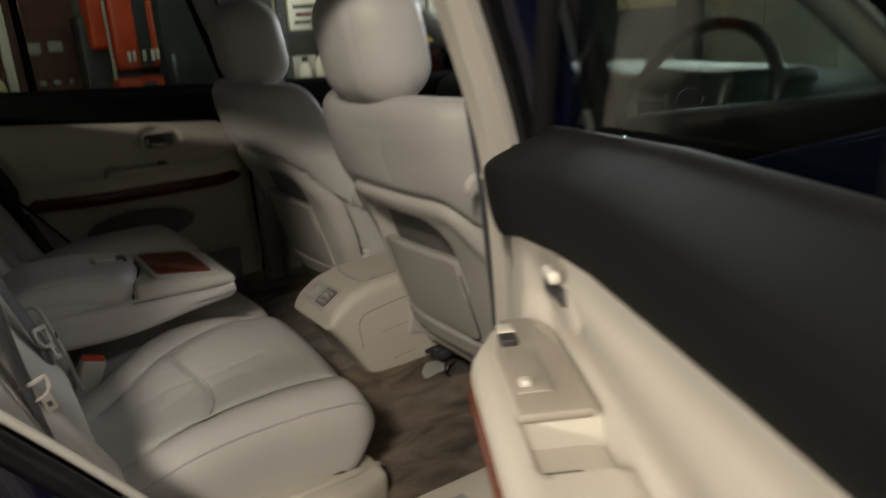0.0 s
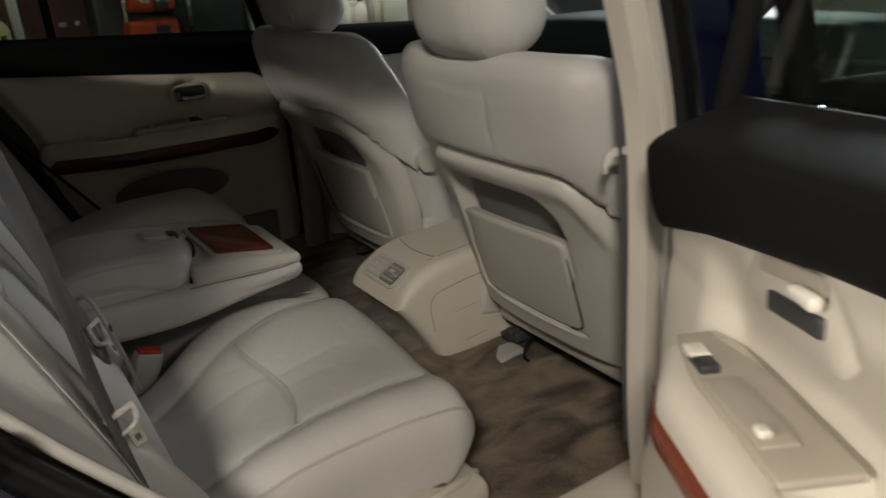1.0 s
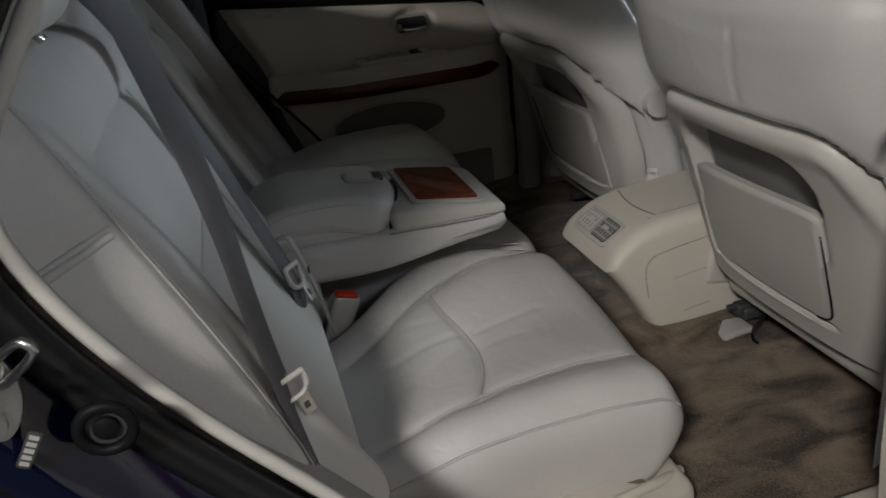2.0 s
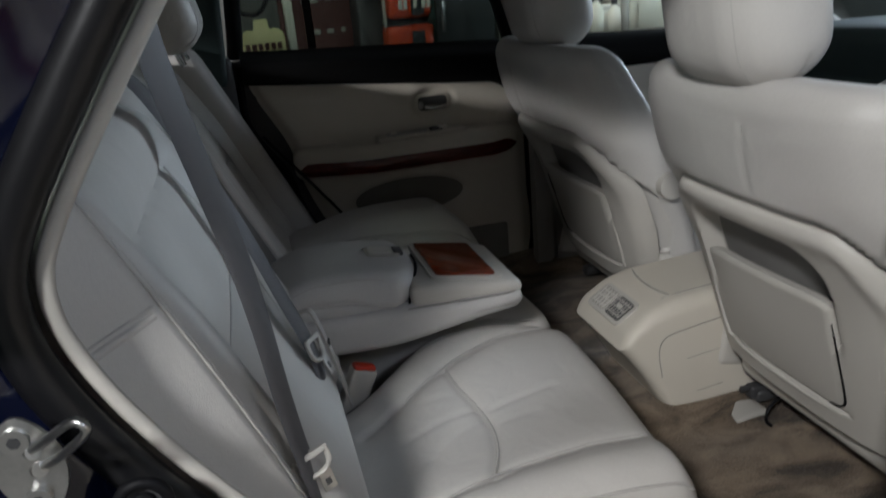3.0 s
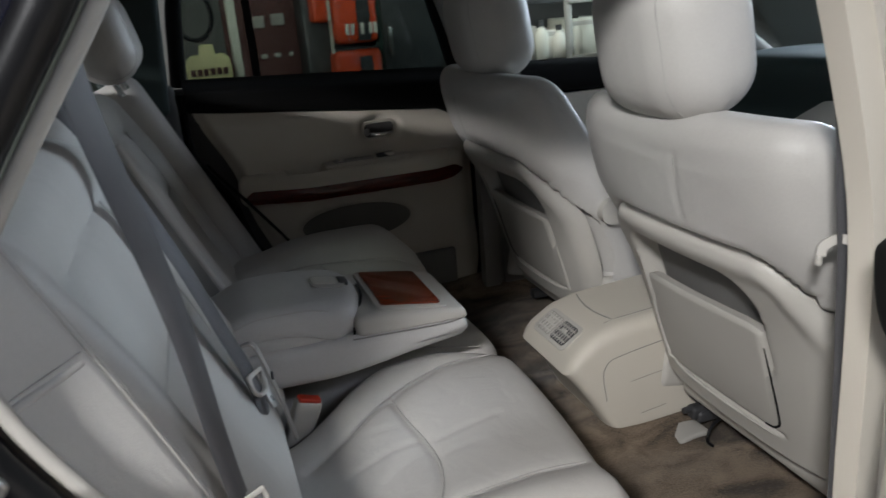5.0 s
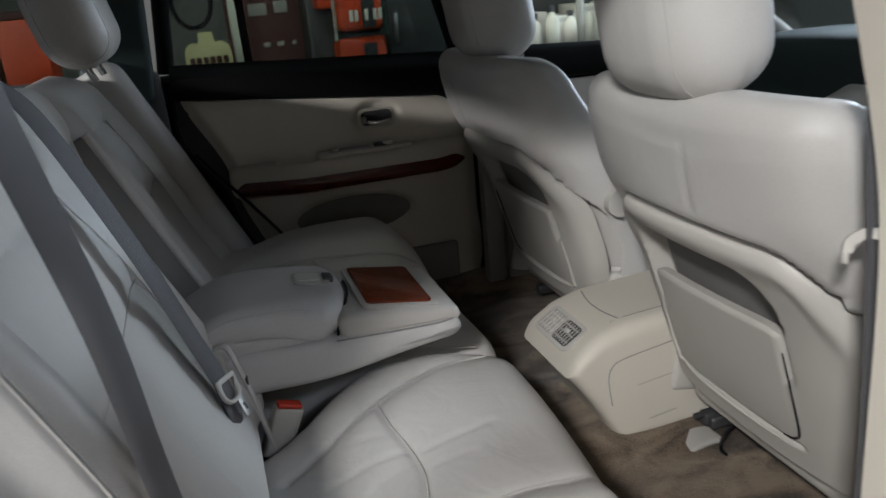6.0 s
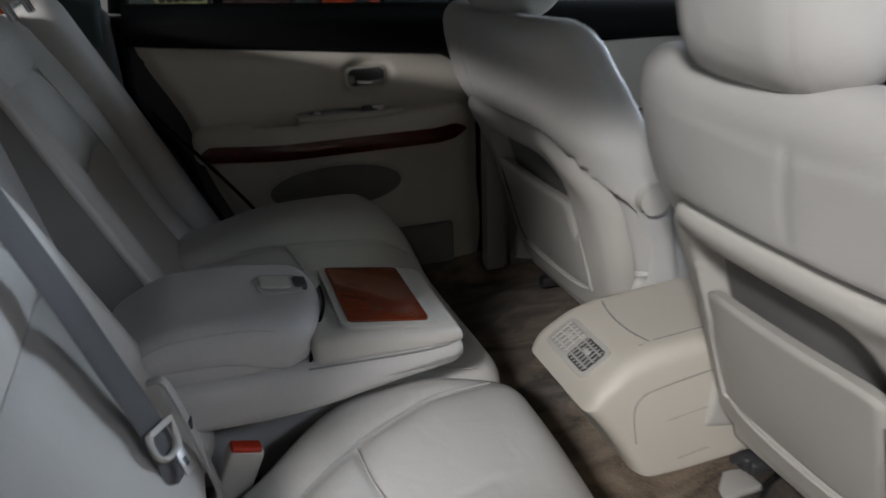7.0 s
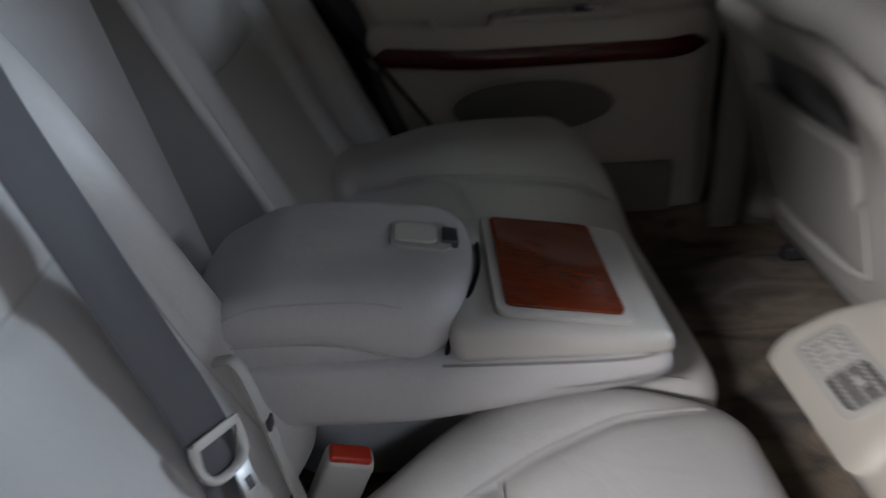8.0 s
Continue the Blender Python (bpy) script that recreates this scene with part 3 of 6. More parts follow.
def pillar_line(side, y, pts, n=24):
    return [(p.x, side * y, p.z) for p in smooth_line([(x, 0, z) for x, z in pts], n)]


BP = [(0.400, 1.50), (0.440, 1.36), (0.468, 1.28), (0.508, 1.15), (0.525, 1.06), (0.533, 0.95), (0.538, 0.80), (0.545, 0.66), (0.56, 0.54)]
BP_NEAR = BP
for sd in (-1, 1):
    BP = [((min(x, 0.535) + 0.118) if sd > 0 else x, z) for x, z in BP_NEAR]
    far = sd > 0
    # Far trims greyed: the dimness of that side is put into the plastic.
    for nm, y, off, wd, th, mt, lb in (
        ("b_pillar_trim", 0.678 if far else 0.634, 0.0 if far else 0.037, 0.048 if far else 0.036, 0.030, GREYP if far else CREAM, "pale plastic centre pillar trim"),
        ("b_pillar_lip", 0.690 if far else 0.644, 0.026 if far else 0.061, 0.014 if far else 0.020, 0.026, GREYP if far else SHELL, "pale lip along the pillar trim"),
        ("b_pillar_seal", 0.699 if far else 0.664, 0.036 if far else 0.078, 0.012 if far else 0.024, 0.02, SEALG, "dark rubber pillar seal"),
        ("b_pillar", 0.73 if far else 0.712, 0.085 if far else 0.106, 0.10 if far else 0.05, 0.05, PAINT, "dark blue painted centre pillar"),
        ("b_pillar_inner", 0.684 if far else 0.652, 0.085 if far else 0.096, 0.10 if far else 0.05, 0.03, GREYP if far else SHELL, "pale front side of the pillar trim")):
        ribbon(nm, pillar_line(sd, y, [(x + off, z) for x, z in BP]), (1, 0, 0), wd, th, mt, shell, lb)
    # roof rails, front pillars
    tube("roof_rail", [(p[0], sd * p[1], p[2]) for p in ((-1.3, 0.60, 1.50), (-0.4, 0.63, 1.55), (0.4, 0.64, 1.56), (0.9, 0.62, 1.50))], 0.05, HEADLINER, shell)
    tube("front_pillar", [(p.x, p.y * sd, p.z) for p in smooth_line([(0.85, 0.63, 1.50), (1.2, 0.68, 1.33), (1.62, 0.73, 1.06)], 10)], 0.035, HEADLINER, shell, "pale front pillar trim")
    # rocker
    rbox("rocker", (0.35, sd * 0.775, 0.38), (1.9, 0.12, 0.24), 0.03, PAINT, shell, "dark blue painted rocker panel", n=(8, 2, 2))


def roof_fn(u, v):
    x, y = lerp(-1.35, 0.86, u), lerp(-0.64, 0.64, v)
    return (x, y, 1.545 + 0.03 * (1 - (y / 0.64) ** 2) - 0.05 * max(0, (x - 0.4) / 0.46) ** 2 - 0.08 * max(0, (-0.7 - x) / 0.65) ** 2)


headliner = mesh_ob("ceiling_headliner", *slab_data(roof_fn, 20, 12, (0, 0, 0.035)), HEADLINER)
tagged(headliner, "pale cloth headliner under the car roof", "headliner", kind="structure")
mesh_ob("roof_panel", *slab_data(lambda u, v: (roof_fn(u, v)[0], roof_fn(u, v)[1] * 1.04, roof_fn(u, v)[2] + 0.052), 20, 12, (0, 0, 0.006)), PAINT, shell, "dark blue painted roof panel")
# near rear quarter behind the opening
rbox("quarter_panel", (-0.85, -0.78, 0.70), (0.96, 0.06, 0.98), 0.02, PAINT, shell, "dark blue rear quarter panel", n=(6, 2, 4))
rbox("quarter_trim", (-0.80, -0.69, 0.86), (1.0, 0.05, 0.62), 0.02, GREYP, shell, n=(4, 2, 4))
tagged(mesh_ob("window_quarter", *slab_data(lambda u, v: (lerp(-1.30, -0.28, u), lerp(-0.77, -0.66, v), lerp(1.18, 1.54, v)), 2, 2, (0, -0.004, 0)), GLASS_R), "dark tinted rear quarter window", "window", kind="structure")
rbox("tailgate", (-1.33, 0, 0.75), (0.10, 1.5, 0.85), 0.03, BLACK, shell, "dark tailgate trim", n=(2, 6, 4))
rbox("cargo_floor", (-0.80, 0, 0.66), (1.0, 1.36, 0.05), 0.01, DARKCLOTH, shell, "dark carpeted cargo floor")
# far rear quarter: trim below, pillar, window
rbox("quarter_trim", (-0.72, 0.735, 0.86), (1.24, 0.06, 0.64), 0.02, DARKCLOTH, shell, n=(4, 2, 4))
for x0, x1, zt, lean in ((-0.25, -0.10, 1.56, 0.07), (-1.30, -1.12, 1.56, 0.05)):
    def pil(P, lean=lean):
        P[:, 0] += P[:, 2] * lean
        P[:, 1] -= np.clip(P[:, 2], 0, 1) * 0.22
        return P
    rbox("rear_pillar_trim", ((x0 + x1) / 2, 0.725, 1.34), (x1 - x0, 0.06, 0.46), 0.015, DASH, shell, "dark rear pillar trim", n=(2, 2, 6), f=pil)
tagged(mesh_ob("window_quarter", *slab_data(lambda u, v: (lerp(-1.15, -0.2, u), lerp(0.76, 0.68, v), lerp(1.17, 1.5, v)), 2, 2, (0, 0.004, 0)), GLASS_R), "dark tinted rear quarter window", "window", kind="structure")

rbox("opening_trim", (-0.05, 0.800, 0.82), (0.40, 0.05, 0.68), 0.015, DARKCLOTH, shell, "dark trim beside the far door", n=(4, 2, 4))

# carpet: rises to the sill and to the tunnel
def carpet_fn(u, v):
    x, y = lerp(-0.02, 1.7, u), lerp(-0.66, 0.74, v)
    z = 0.505 + 0.006 * noise.noise((x * 7, y * 7, 0)) + 0.02 * float(ease(0.2, 0.08, abs(y - 0.02)))
    z += 0.028 * float(ease(-0.56, -0.64, y)) + 0.05 * float(ease(0.62, 0.72, y))
    return (x, y, z)


floor_carpet = mesh_ob("floor_carpet", *slab_data(carpet_fn, 90, 70, (0, 0, -0.02)), CARPET)
tagged(floor_carpet, "worn mottled brown cabin carpet with brushed pile", "carpet", kind="structure")


def sill():
    t = thing("sill_plate", (0.3, -0.64, 0.53), "cream plastic door sill scuff plate", "sill plate")

    def bend(P):
        P[:, 2] -= 0.02 * ease(0.0, -0.06, P[:, 1])
        return P
    rbox("plate", (0.32, -0.632, 0.533), (0.62, 0.11, 0.02), 0.008, CREAM, t, n=(8, 6, 1), f=bend)
    rbox("grip_strip", (0.36, -0.637, 0.5445), (0.22, 0.03, 0.004), 0.001, GREYP, t, "grey grip strip")
    rbox("lower_step", (0.32, -0.70, 0.49), (0.66, 0.05, 0.03), 0.01, PAINT, t, n=(6, 2, 1))


sill()


# ---- seats ----
def cushion_top(x, y, near):
    """Height of the bench's upper skin."""
    s = -1 if near else 1
    a = np.abs(y)
    z = 0.700 + 0.014 * ease(0.42, 0.26, x) * ease(0.0, 0.2, x) - 0.022 * ease(0.12, -0.05, x)
    if not near:
        z = z + 0.095 * ease(0.20, 0.50, y) * ease(0.45, 0.30, x)
    else:
        edge = np.interp(x, [0.0, 0.075, 0.17, 0.266, 0.33], [-0.20, -0.16, -0.098, -0.048, -0.032])
        z = z + 0.007 * crease(y - edge - 0.055, 0.045) * ease(0.36, 0.24, x) + 0.006 * ease(-0.30, -0.10, y) * ease(0.02, 0.16, x)
    z = z + 0.010 * crease(a - 0.44, 0.05) - 0.006 * crease(a - 0.25, 0.09)
    return z


INNER = [(0.365, -0.026), (0.33, -0.032), (0.266, -0.048), (0.17, -0.098), (0.075, -0.16), (0.0, -0.20)]
OUTER = [(0.362, -0.385), (0.30, -0.388), (0.172, -0.402), (0.06, -0.418), (0.0, -0.425)]
CROSS = [(0.155, -0.115), (0.16, -0.17), (0.172, -0.23), (0.176, -0.29), (0.165, -0.35), (0.142, -0.403)]


def rear_cushion(near, parent):
    y0, y1 = (-0.488, 0.026) if near else (0.032, 0.62)
    c = (0.17, (y0 + y1) / 2, 0.615)
    size = (0.48, y1 - y0, 0.17)

    def f(P):
        W = P + np.array(c)
        if near:
            W[:, 1] -= (0.145 * ease(0.20, -0.06, W[:, 0]) + 0.018 * ease(0.30, 0.40, W[:, 0])) * ease(-0.20, 0.02, W[:, 1])
        x, y = W[:, 0], W[:, 1]
        top = ease(0.0, 0.05, P[:, 2])
        d = cushion_top(x, y, near) - 0.700
        sy = y if near else -y
        Q = np.stack([x, sy], axis=1)
        g = np.zeros(len(P))
        for path, dep in ((INNER, 0.0055), (OUTER, 0.0055), (CROSS, 0.0045)):
            g += dep * groove(Q, path, [0, 1], 0.007) + dep * 0.8 * groove(Q, path, [0, 1], 0.022)
        # soft wrinkles fanning from the cross seam
        for path, dep, wd in (([(0.176, -0.238), (0.12, -0.243), (0.055, -0.258)], 0.0024, 0.007), ([(0.188, -0.250), (0.24, -0.237), (0.30, -0.222)], 0.0022, 0.006), ([(0.172, -0.27), (0.12, -0.292), (0.075, -0.325)], 0.0013, 0.008), ([(0.184, -0.29), (0.225, -0.283), (0.25, -0.280)], 0.0010, 0.006), ([(0.17, -0.20), (0.13, -0.19), (0.10, -0.185)], 0.0011, 0.007)):
            g += dep * groove(Q, path, [0, 1], wd)
        W[:, 2] += top * (d - g)
        # rounded front overhang, tucked in below
        W[:, 0] -= 0.05 * ease(0.02, -0.085, P[:, 2]) * ease(0.1, 0.24, P[:, 0])
        rim = ease(0.235, 0.2, P[:, 0])
        W[:, 2] -= (0.006 + 0.016 * ease(0.26, 0.44, np.abs(y))) * (1 - rim) * top
        W[:, 0] += 0.012 * ease(0.40, 0.2, np.abs(y)) * ease(0.15, 0.23, P[:, 0])
        return W - np.array(c)
    rbox("cushion", c, size, 0.055, LEATHER, parent, n=(74, 70 if near else 76, 8), f=f, k=5)

    def on_top(path):
        pts = smooth_line([(x, y if near else -y, 0) for x, y in path], 40)
        return [(p.x, p.y, float(cushion_top(np.array(p.x), np.array(p.y), near)) - 0.0052) for p in pts]
    for path in (INNER, OUTER, CROSS):
        tube("seam", on_top(path[:-1] if path is not CROSS else path), 0.0016, SEAM, parent, sides=5)
    yy, s = (-0.4885, 1) if near else (0.6205, -1)
    tube("piping", [(x, yy + s * 0.0115, float(cushion_top(np.array(x), np.array(yy), near)) - 0.0200 - 0.02 * float(ease(0.36, 0.40, x))) for x in np.linspace(-0.03, 0.385, 30)], 0.0022, SEAM, parent, sides=6)


def lean_pose(x, y, z, deg):
    return pose(x, y, z, 0, deg, 0)


def rear_back(y0, y1, parent, far=False):
    """One leaning backrest half with bolsters, a sunk middle and seams."""
    w, h = y1 - y0, 0.575
    M = lean_pose(-0.018, (y0 + y1) / 2, 0.70, -24.2)
    a = w / 2 - 0.095 if far else w / 2 - 0.088
    paths = ([(-a, 0.02), (-a - 0.010, 0.30), (-a + 0.012, 0.45)], [(a, 0.02), (a + 0.010, 0.30), (a - 0.012, 0.45)], [(-a - 0.008, 0.30), (0, 0.294), (a + 0.008, 0.30)], [(-a + 0.012, 0.45), (0, 0.456), (a - 0.012, 0.45)])

    def lift(y, z):
        return 0.018 * ease(a - 0.035, a + 0.055, np.abs(y)) * ease(0.56, 0.35, z) + 0.012 * ease(0.2, 0.02, z) + 0.006 * crease(np.abs(y) - a - 0.05, 0.03) * ease(0.02, 0.2, z)

    def f(P):
        y, z = P[:, 1], P[:, 2] + h / 2
        front = ease(-0.02, 0.055, P[:, 0])
        Q = np.stack([y, z], axis=1)
        d = 0.0
        for path in paths:
            d = d + 0.004 * groove(Q, path, [0, 1], 0.006) + 0.005 * groove(Q, path, [0, 1], 0.02)
        # soft wrinkles under the cross seam and at the bolster
        for path in ([(-0.10, 0.27), (0.02, 0.25)], [(0.03, 0.27), (0.11, 0.235)], [(-a + 0.02, 0.20), (-a + 0.06, 0.10)], [(a - 0.02, 0.37), (a - 0.07, 0.34)]):
            d = d + 0.0012 * groove(Q, path, [0, 1], 0.010)
        P[:, 0] += front * (lift(y, z) - d)
        P[:, 0] -= 0.03 * ease(0.50, 0.58, z) * front
        return P
    P, F = rbox_data((0.13, w, h), 0.05, (5, 64, 66), f, 5)
    P = P + np.array((-0.065, 0, h / 2))
    A = np.array(M)
    mesh_ob("backrest", P @ A[:3, :3].T + A[:3, 3], F, LEATHER, parent)
    for path in paths[:3]:
        pts = smooth_line([(0, b, c) for b, c in path if c > 0.03] if len(path) > 2 and path[0][1] > 0.03 else [(0, path[0][0], 0.07)] + [(0, b, c) for b, c in path[1:]], 30)
        tube("seam", [M @ Vector((float(lift(p.y, p.z)) - 0.0080, p.y, p.z)) for p in pts], 0.0013, SEAM, parent, sides=5)


def headrest(c, parent, size=(0.115, 0.25, 0.165), lean=-8, posts=0.07, drop=0.06, r=0.052, gusset=0.022):
    def f(P):
        z = P[:, 2] / (size[2] / 2)
        P[:, 1] *= 1 - 0.10 * np.clip(z, 0, 1) ** 2 - 0.06 * np.clip(-z, 0, 1) ** 2
        y = P[:, 1] / (size[1] / 2)
        P[:, 0] += 0.02 * y ** 2 + 0.010 * np.clip(-z, 0, 1) ** 2 * (P[:, 0] < 0)
        P[:, 2] += 0.006 * (1 - y ** 2) * (z > 0)
        g = crease(np.abs(P[:, 1]) - (size[1] / 2 - gusset), 0.004) * 0.0018
        P[:, 0] += np.where(P[:, 0] < -size[0] * 0.3, g, 0)
        return P
    ob = rbox("headrest", c, size, r, LEATHER, parent, n=(8, 30, 10), f=f, rot=(0, lean, 0), k=7)
    M = pose(*c, 0, lean, 0)
    hx, hz = size[0] / 2, size[2] / 2
    for s in (-1, 1):
        # seam between the gusset and the face, running round the pad
        yy = size[1] / 2 - gusset
        dy = max(0.0, yy - (size[1] / 2 - r))
        rr = math.sqrt(max(1e-6, r * r - dy * dy))
        pts = []
        for cx, cz, a0 in ((hx - r, hz - r, 0), (-hx + r, hz - r, 90), (-hx + r, -hz + r, 180), (hx - r, -hz + r, 270)):
            for i in range(9):
                a = radians(a0 + 90 * i / 8)
                pts.append((cx + rr * math.cos(a), s * yy, cz + rr * math.sin(a)))
        fine = []
        for i, p in enumerate(pts):
            q = pts[(i + 1) % len(pts)]
            for k in range(3):
                fine.append(tuple(lerp(a, b, k / 3) for a, b in zip(p, q)))
        P = f(np.array(fine))
        tube("headrest_seam", [M @ Vector(p) for p in P], 0.0009, SEAM, parent, sides=5, closed=True)
        b = M @ Vector((0, s * posts, -size[2] / 2 + 0.01))
        tube("post", [b, b + Vector((0.012, 0, -drop - 0.03))], 0.006, CHROME, parent, "chrome headrest post", sides=10)
        e = b + Vector((0.011, 0, -drop - 0.008))
        tube("post_guide", [e, e + Vector((0, 0, 0.008))], 0.011, GREYP, parent, sides=10)
    return ob


rear = thing("rear_seat", (0.15, 0.05, 0.52), "light grey leather rear bench seat with split backrest", "seat")
rear_cushion(True, rear)
rear_cushion(False, rear)
rear_back(-0.585, -0.012, rear)
rear_back(0.195, 0.645, rear, True)
RM = lean_pose(-0.018, 0.08, 0.70, -24.2)


def leaned(name, c, size, r, m, parent, label="", n=(2, 2, 2), f=None, M=RM, k=4):
    P, F = rbox_data(size, r, n, f, k)
    A = np.array(M @ pose(*c))
    return mesh_ob(name, P @ A[:3, :3].T + A[:3, 3], F, m, parent, label)


leaned("centre_top", (-0.068, 0, 0.52), (0.13, 0.245, 0.12), 0.045, LEATHER, rear, n=(3, 8, 4), f=lambda P: P + np.stack([0.012 * (1 - (P[:, 1] / 0.13) ** 2), 0 * P[:, 0], 0 * P[:, 0]], axis=1))
leaned("armrest_recess", (-0.070, 0, 0.24), (0.02, 0.226, 0.48), 0.004, LEATHER_B, rear, "pale grey lining of the armrest recess", n=(1, 4, 10), f=lambda P: P + np.stack([0.21 * P[:, 2], 0 * P[:, 0], 0 * P[:, 0]], axis=1))
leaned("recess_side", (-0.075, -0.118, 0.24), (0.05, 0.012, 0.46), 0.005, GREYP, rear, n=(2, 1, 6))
# Darker than the other side: its shadow is put into the colour.
leaned("recess_side", (-0.045, 0.112, 0.24), (0.11, 0.012, 0.46), 0.005, POCKET, rear, "side of the armrest recess, darkened for the shadow on it", n=(2, 1, 6))
tube("recess_piping", [RM @ Vector((0.009, 0.112, z)) for z in np.linspace(0.06, 0.47, 14)], 0.008, LEATHER, rear, "pale leather edge of the recess", sides=10)
rbox("seat_back_panel", (-0.34, 0.02, 0.93), (0.03, 1.30, 0.55), 0.01, DARKCLOTH, rear, rot=(0, -24.2, 0))
headrest((-0.290, -0.31, 1.282), rear, lean=-14, drop=-0.012)
headrest((-0.212, 0.385, 1.302), rear, lean=-14, drop=0.0)


def base_trim():
    rbox("seat_base", (0.13, 0.0, 0.545), (0.42, 0.98, 0.09), 0.02, CARPET, rear, "carpeted seat base", n=(4, 8, 2))

    def f(P):
        P[:, 2] -= 0.03 * ease(0.05, 0.17, P[:, 0])
        P[:, 1] += 0.05 * ease(0.08, 0.2, P[:, 0])
        return P
    rbox("base_side_trim", (0.20, -0.515, 0.555), (0.40, 0.09, 0.075), 0.022, CREAM, rear, "cream plastic seat base side trim", n=(10, 3, 3), f=f)
    tube("trim_ridge", smooth_line([(0.02, -0.53, 0.597), (0.22, -0.53, 0.595), (0.34, -0.495, 0.572), (0.40, -0.46, 0.545)], 20), 0.007, CREAM, rear)


base_trim()
# side bolster beside the door opening
bol = thing("side_bolster", (-0.1, -0.63, 0.70), "grey leather side bolster with stitched seams", "seat bolster")
BM_ = lean_pose(-0.025, -0.628, 0.68, -21.3)


def bolster_f(P):
    z = P[:, 2] + 0.31
    P[:, 0] += 0.012 * np.sin(np.clip(z / 0.6, 0, 1) * math.pi) - 0.02 * ease(0.2, 0.0, z)
    P[:, 0] -= 0.080 * np.clip((0.034 - P[:, 1]) / 0.09, 0, 1) ** 1.1 * ease(-0.06, 0.05, P[:, 0])
    g = groove(np.stack([P[:, 1], z], axis=1), [(0.036, 0.0), (0.033, 0.45), (0.026, 0.62)], [0, 1], 0.004) * ease(0, 0.04, P[:, 0])
    g2 = groove(np.stack([P[:, 1], z], axis=1), [(0.029, 0.446), (-0.066, 0.464)], [0, 1], 0.004) * ease(-0.03, 0.02, P[:, 0])
    P[:, 0] -= 0.004 * g + 0.003 * g2
    return P


leaned("pad", (-0.07, 0.004, 0.31), (0.14, 0.126, 0.62), 0.038, LEATHER, bol, n=(4, 28, 80), f=bolster_f, M=BM_, k=5)


def bolster_x(y, z):
    return 0.012 * math.sin(min(1, z / 0.6) * math.pi) - 0.02 * float(ease(0.2, 0.0, z)) - 0.080 * max(0.0, min(1.0, (0.038 - y) / 0.09)) ** 1.1


tube("seam", [BM_ @ Vector((bolster_x(0.036, z) - 0.0022, 0.040 - 0.007 * z, z)) for z in np.linspace(0.05, 0.58, 30)], 0.0012, SEAM, bol, sides=5)
for i in range(100):
    z = 0.06 + i * 0.0045
    a = BM_ @ Vector((bolster_x(0.036, z) - 0.0002, 0.0445 - 0.007 * z, z))
    tube("stitch", [a, a + Vector((-0.001, 0, 0.0026))], 0.0005, SEAM, bol, sides=4)
tube("seam", [BM_ @ Vector((bolster_x(y, 0.45) - 0.0018, y, 0.446 + (0.033 - y) * 0.19)) for y in np.linspace(0.031, -0.046, 18)], 0.0012, SEAM, bol, sides=5)
tube("fold", [BM_ @ Vector((bolster_x(y, 0.45) - 0.0032, y, 0.439 + (0.033 - y) * 0.19)) for y in np.linspace(0.028, -0.046, 18)], 0.0042, LEATHER, bol, sides=8)


far_bol = thing("side_bolster", (0.0, 0.68, 0.70), "grey leather side bolster by the closed door", "seat bolster")
FBM = lean_pose(0.078, 0.69, 0.66, -25)
leaned("pad", (-0.07, 0, 0.31), (0.14, 0.105, 0.62), 0.035, LEATHER, far_bol, n=(4, 6, 12), M=FBM, k=4)
tube("seam", [FBM @ Vector((0.0005, 0.0, z)) for z in np.linspace(0.04, 0.58, 16)], 0.0014, SEAM, far_bol, sides=5)


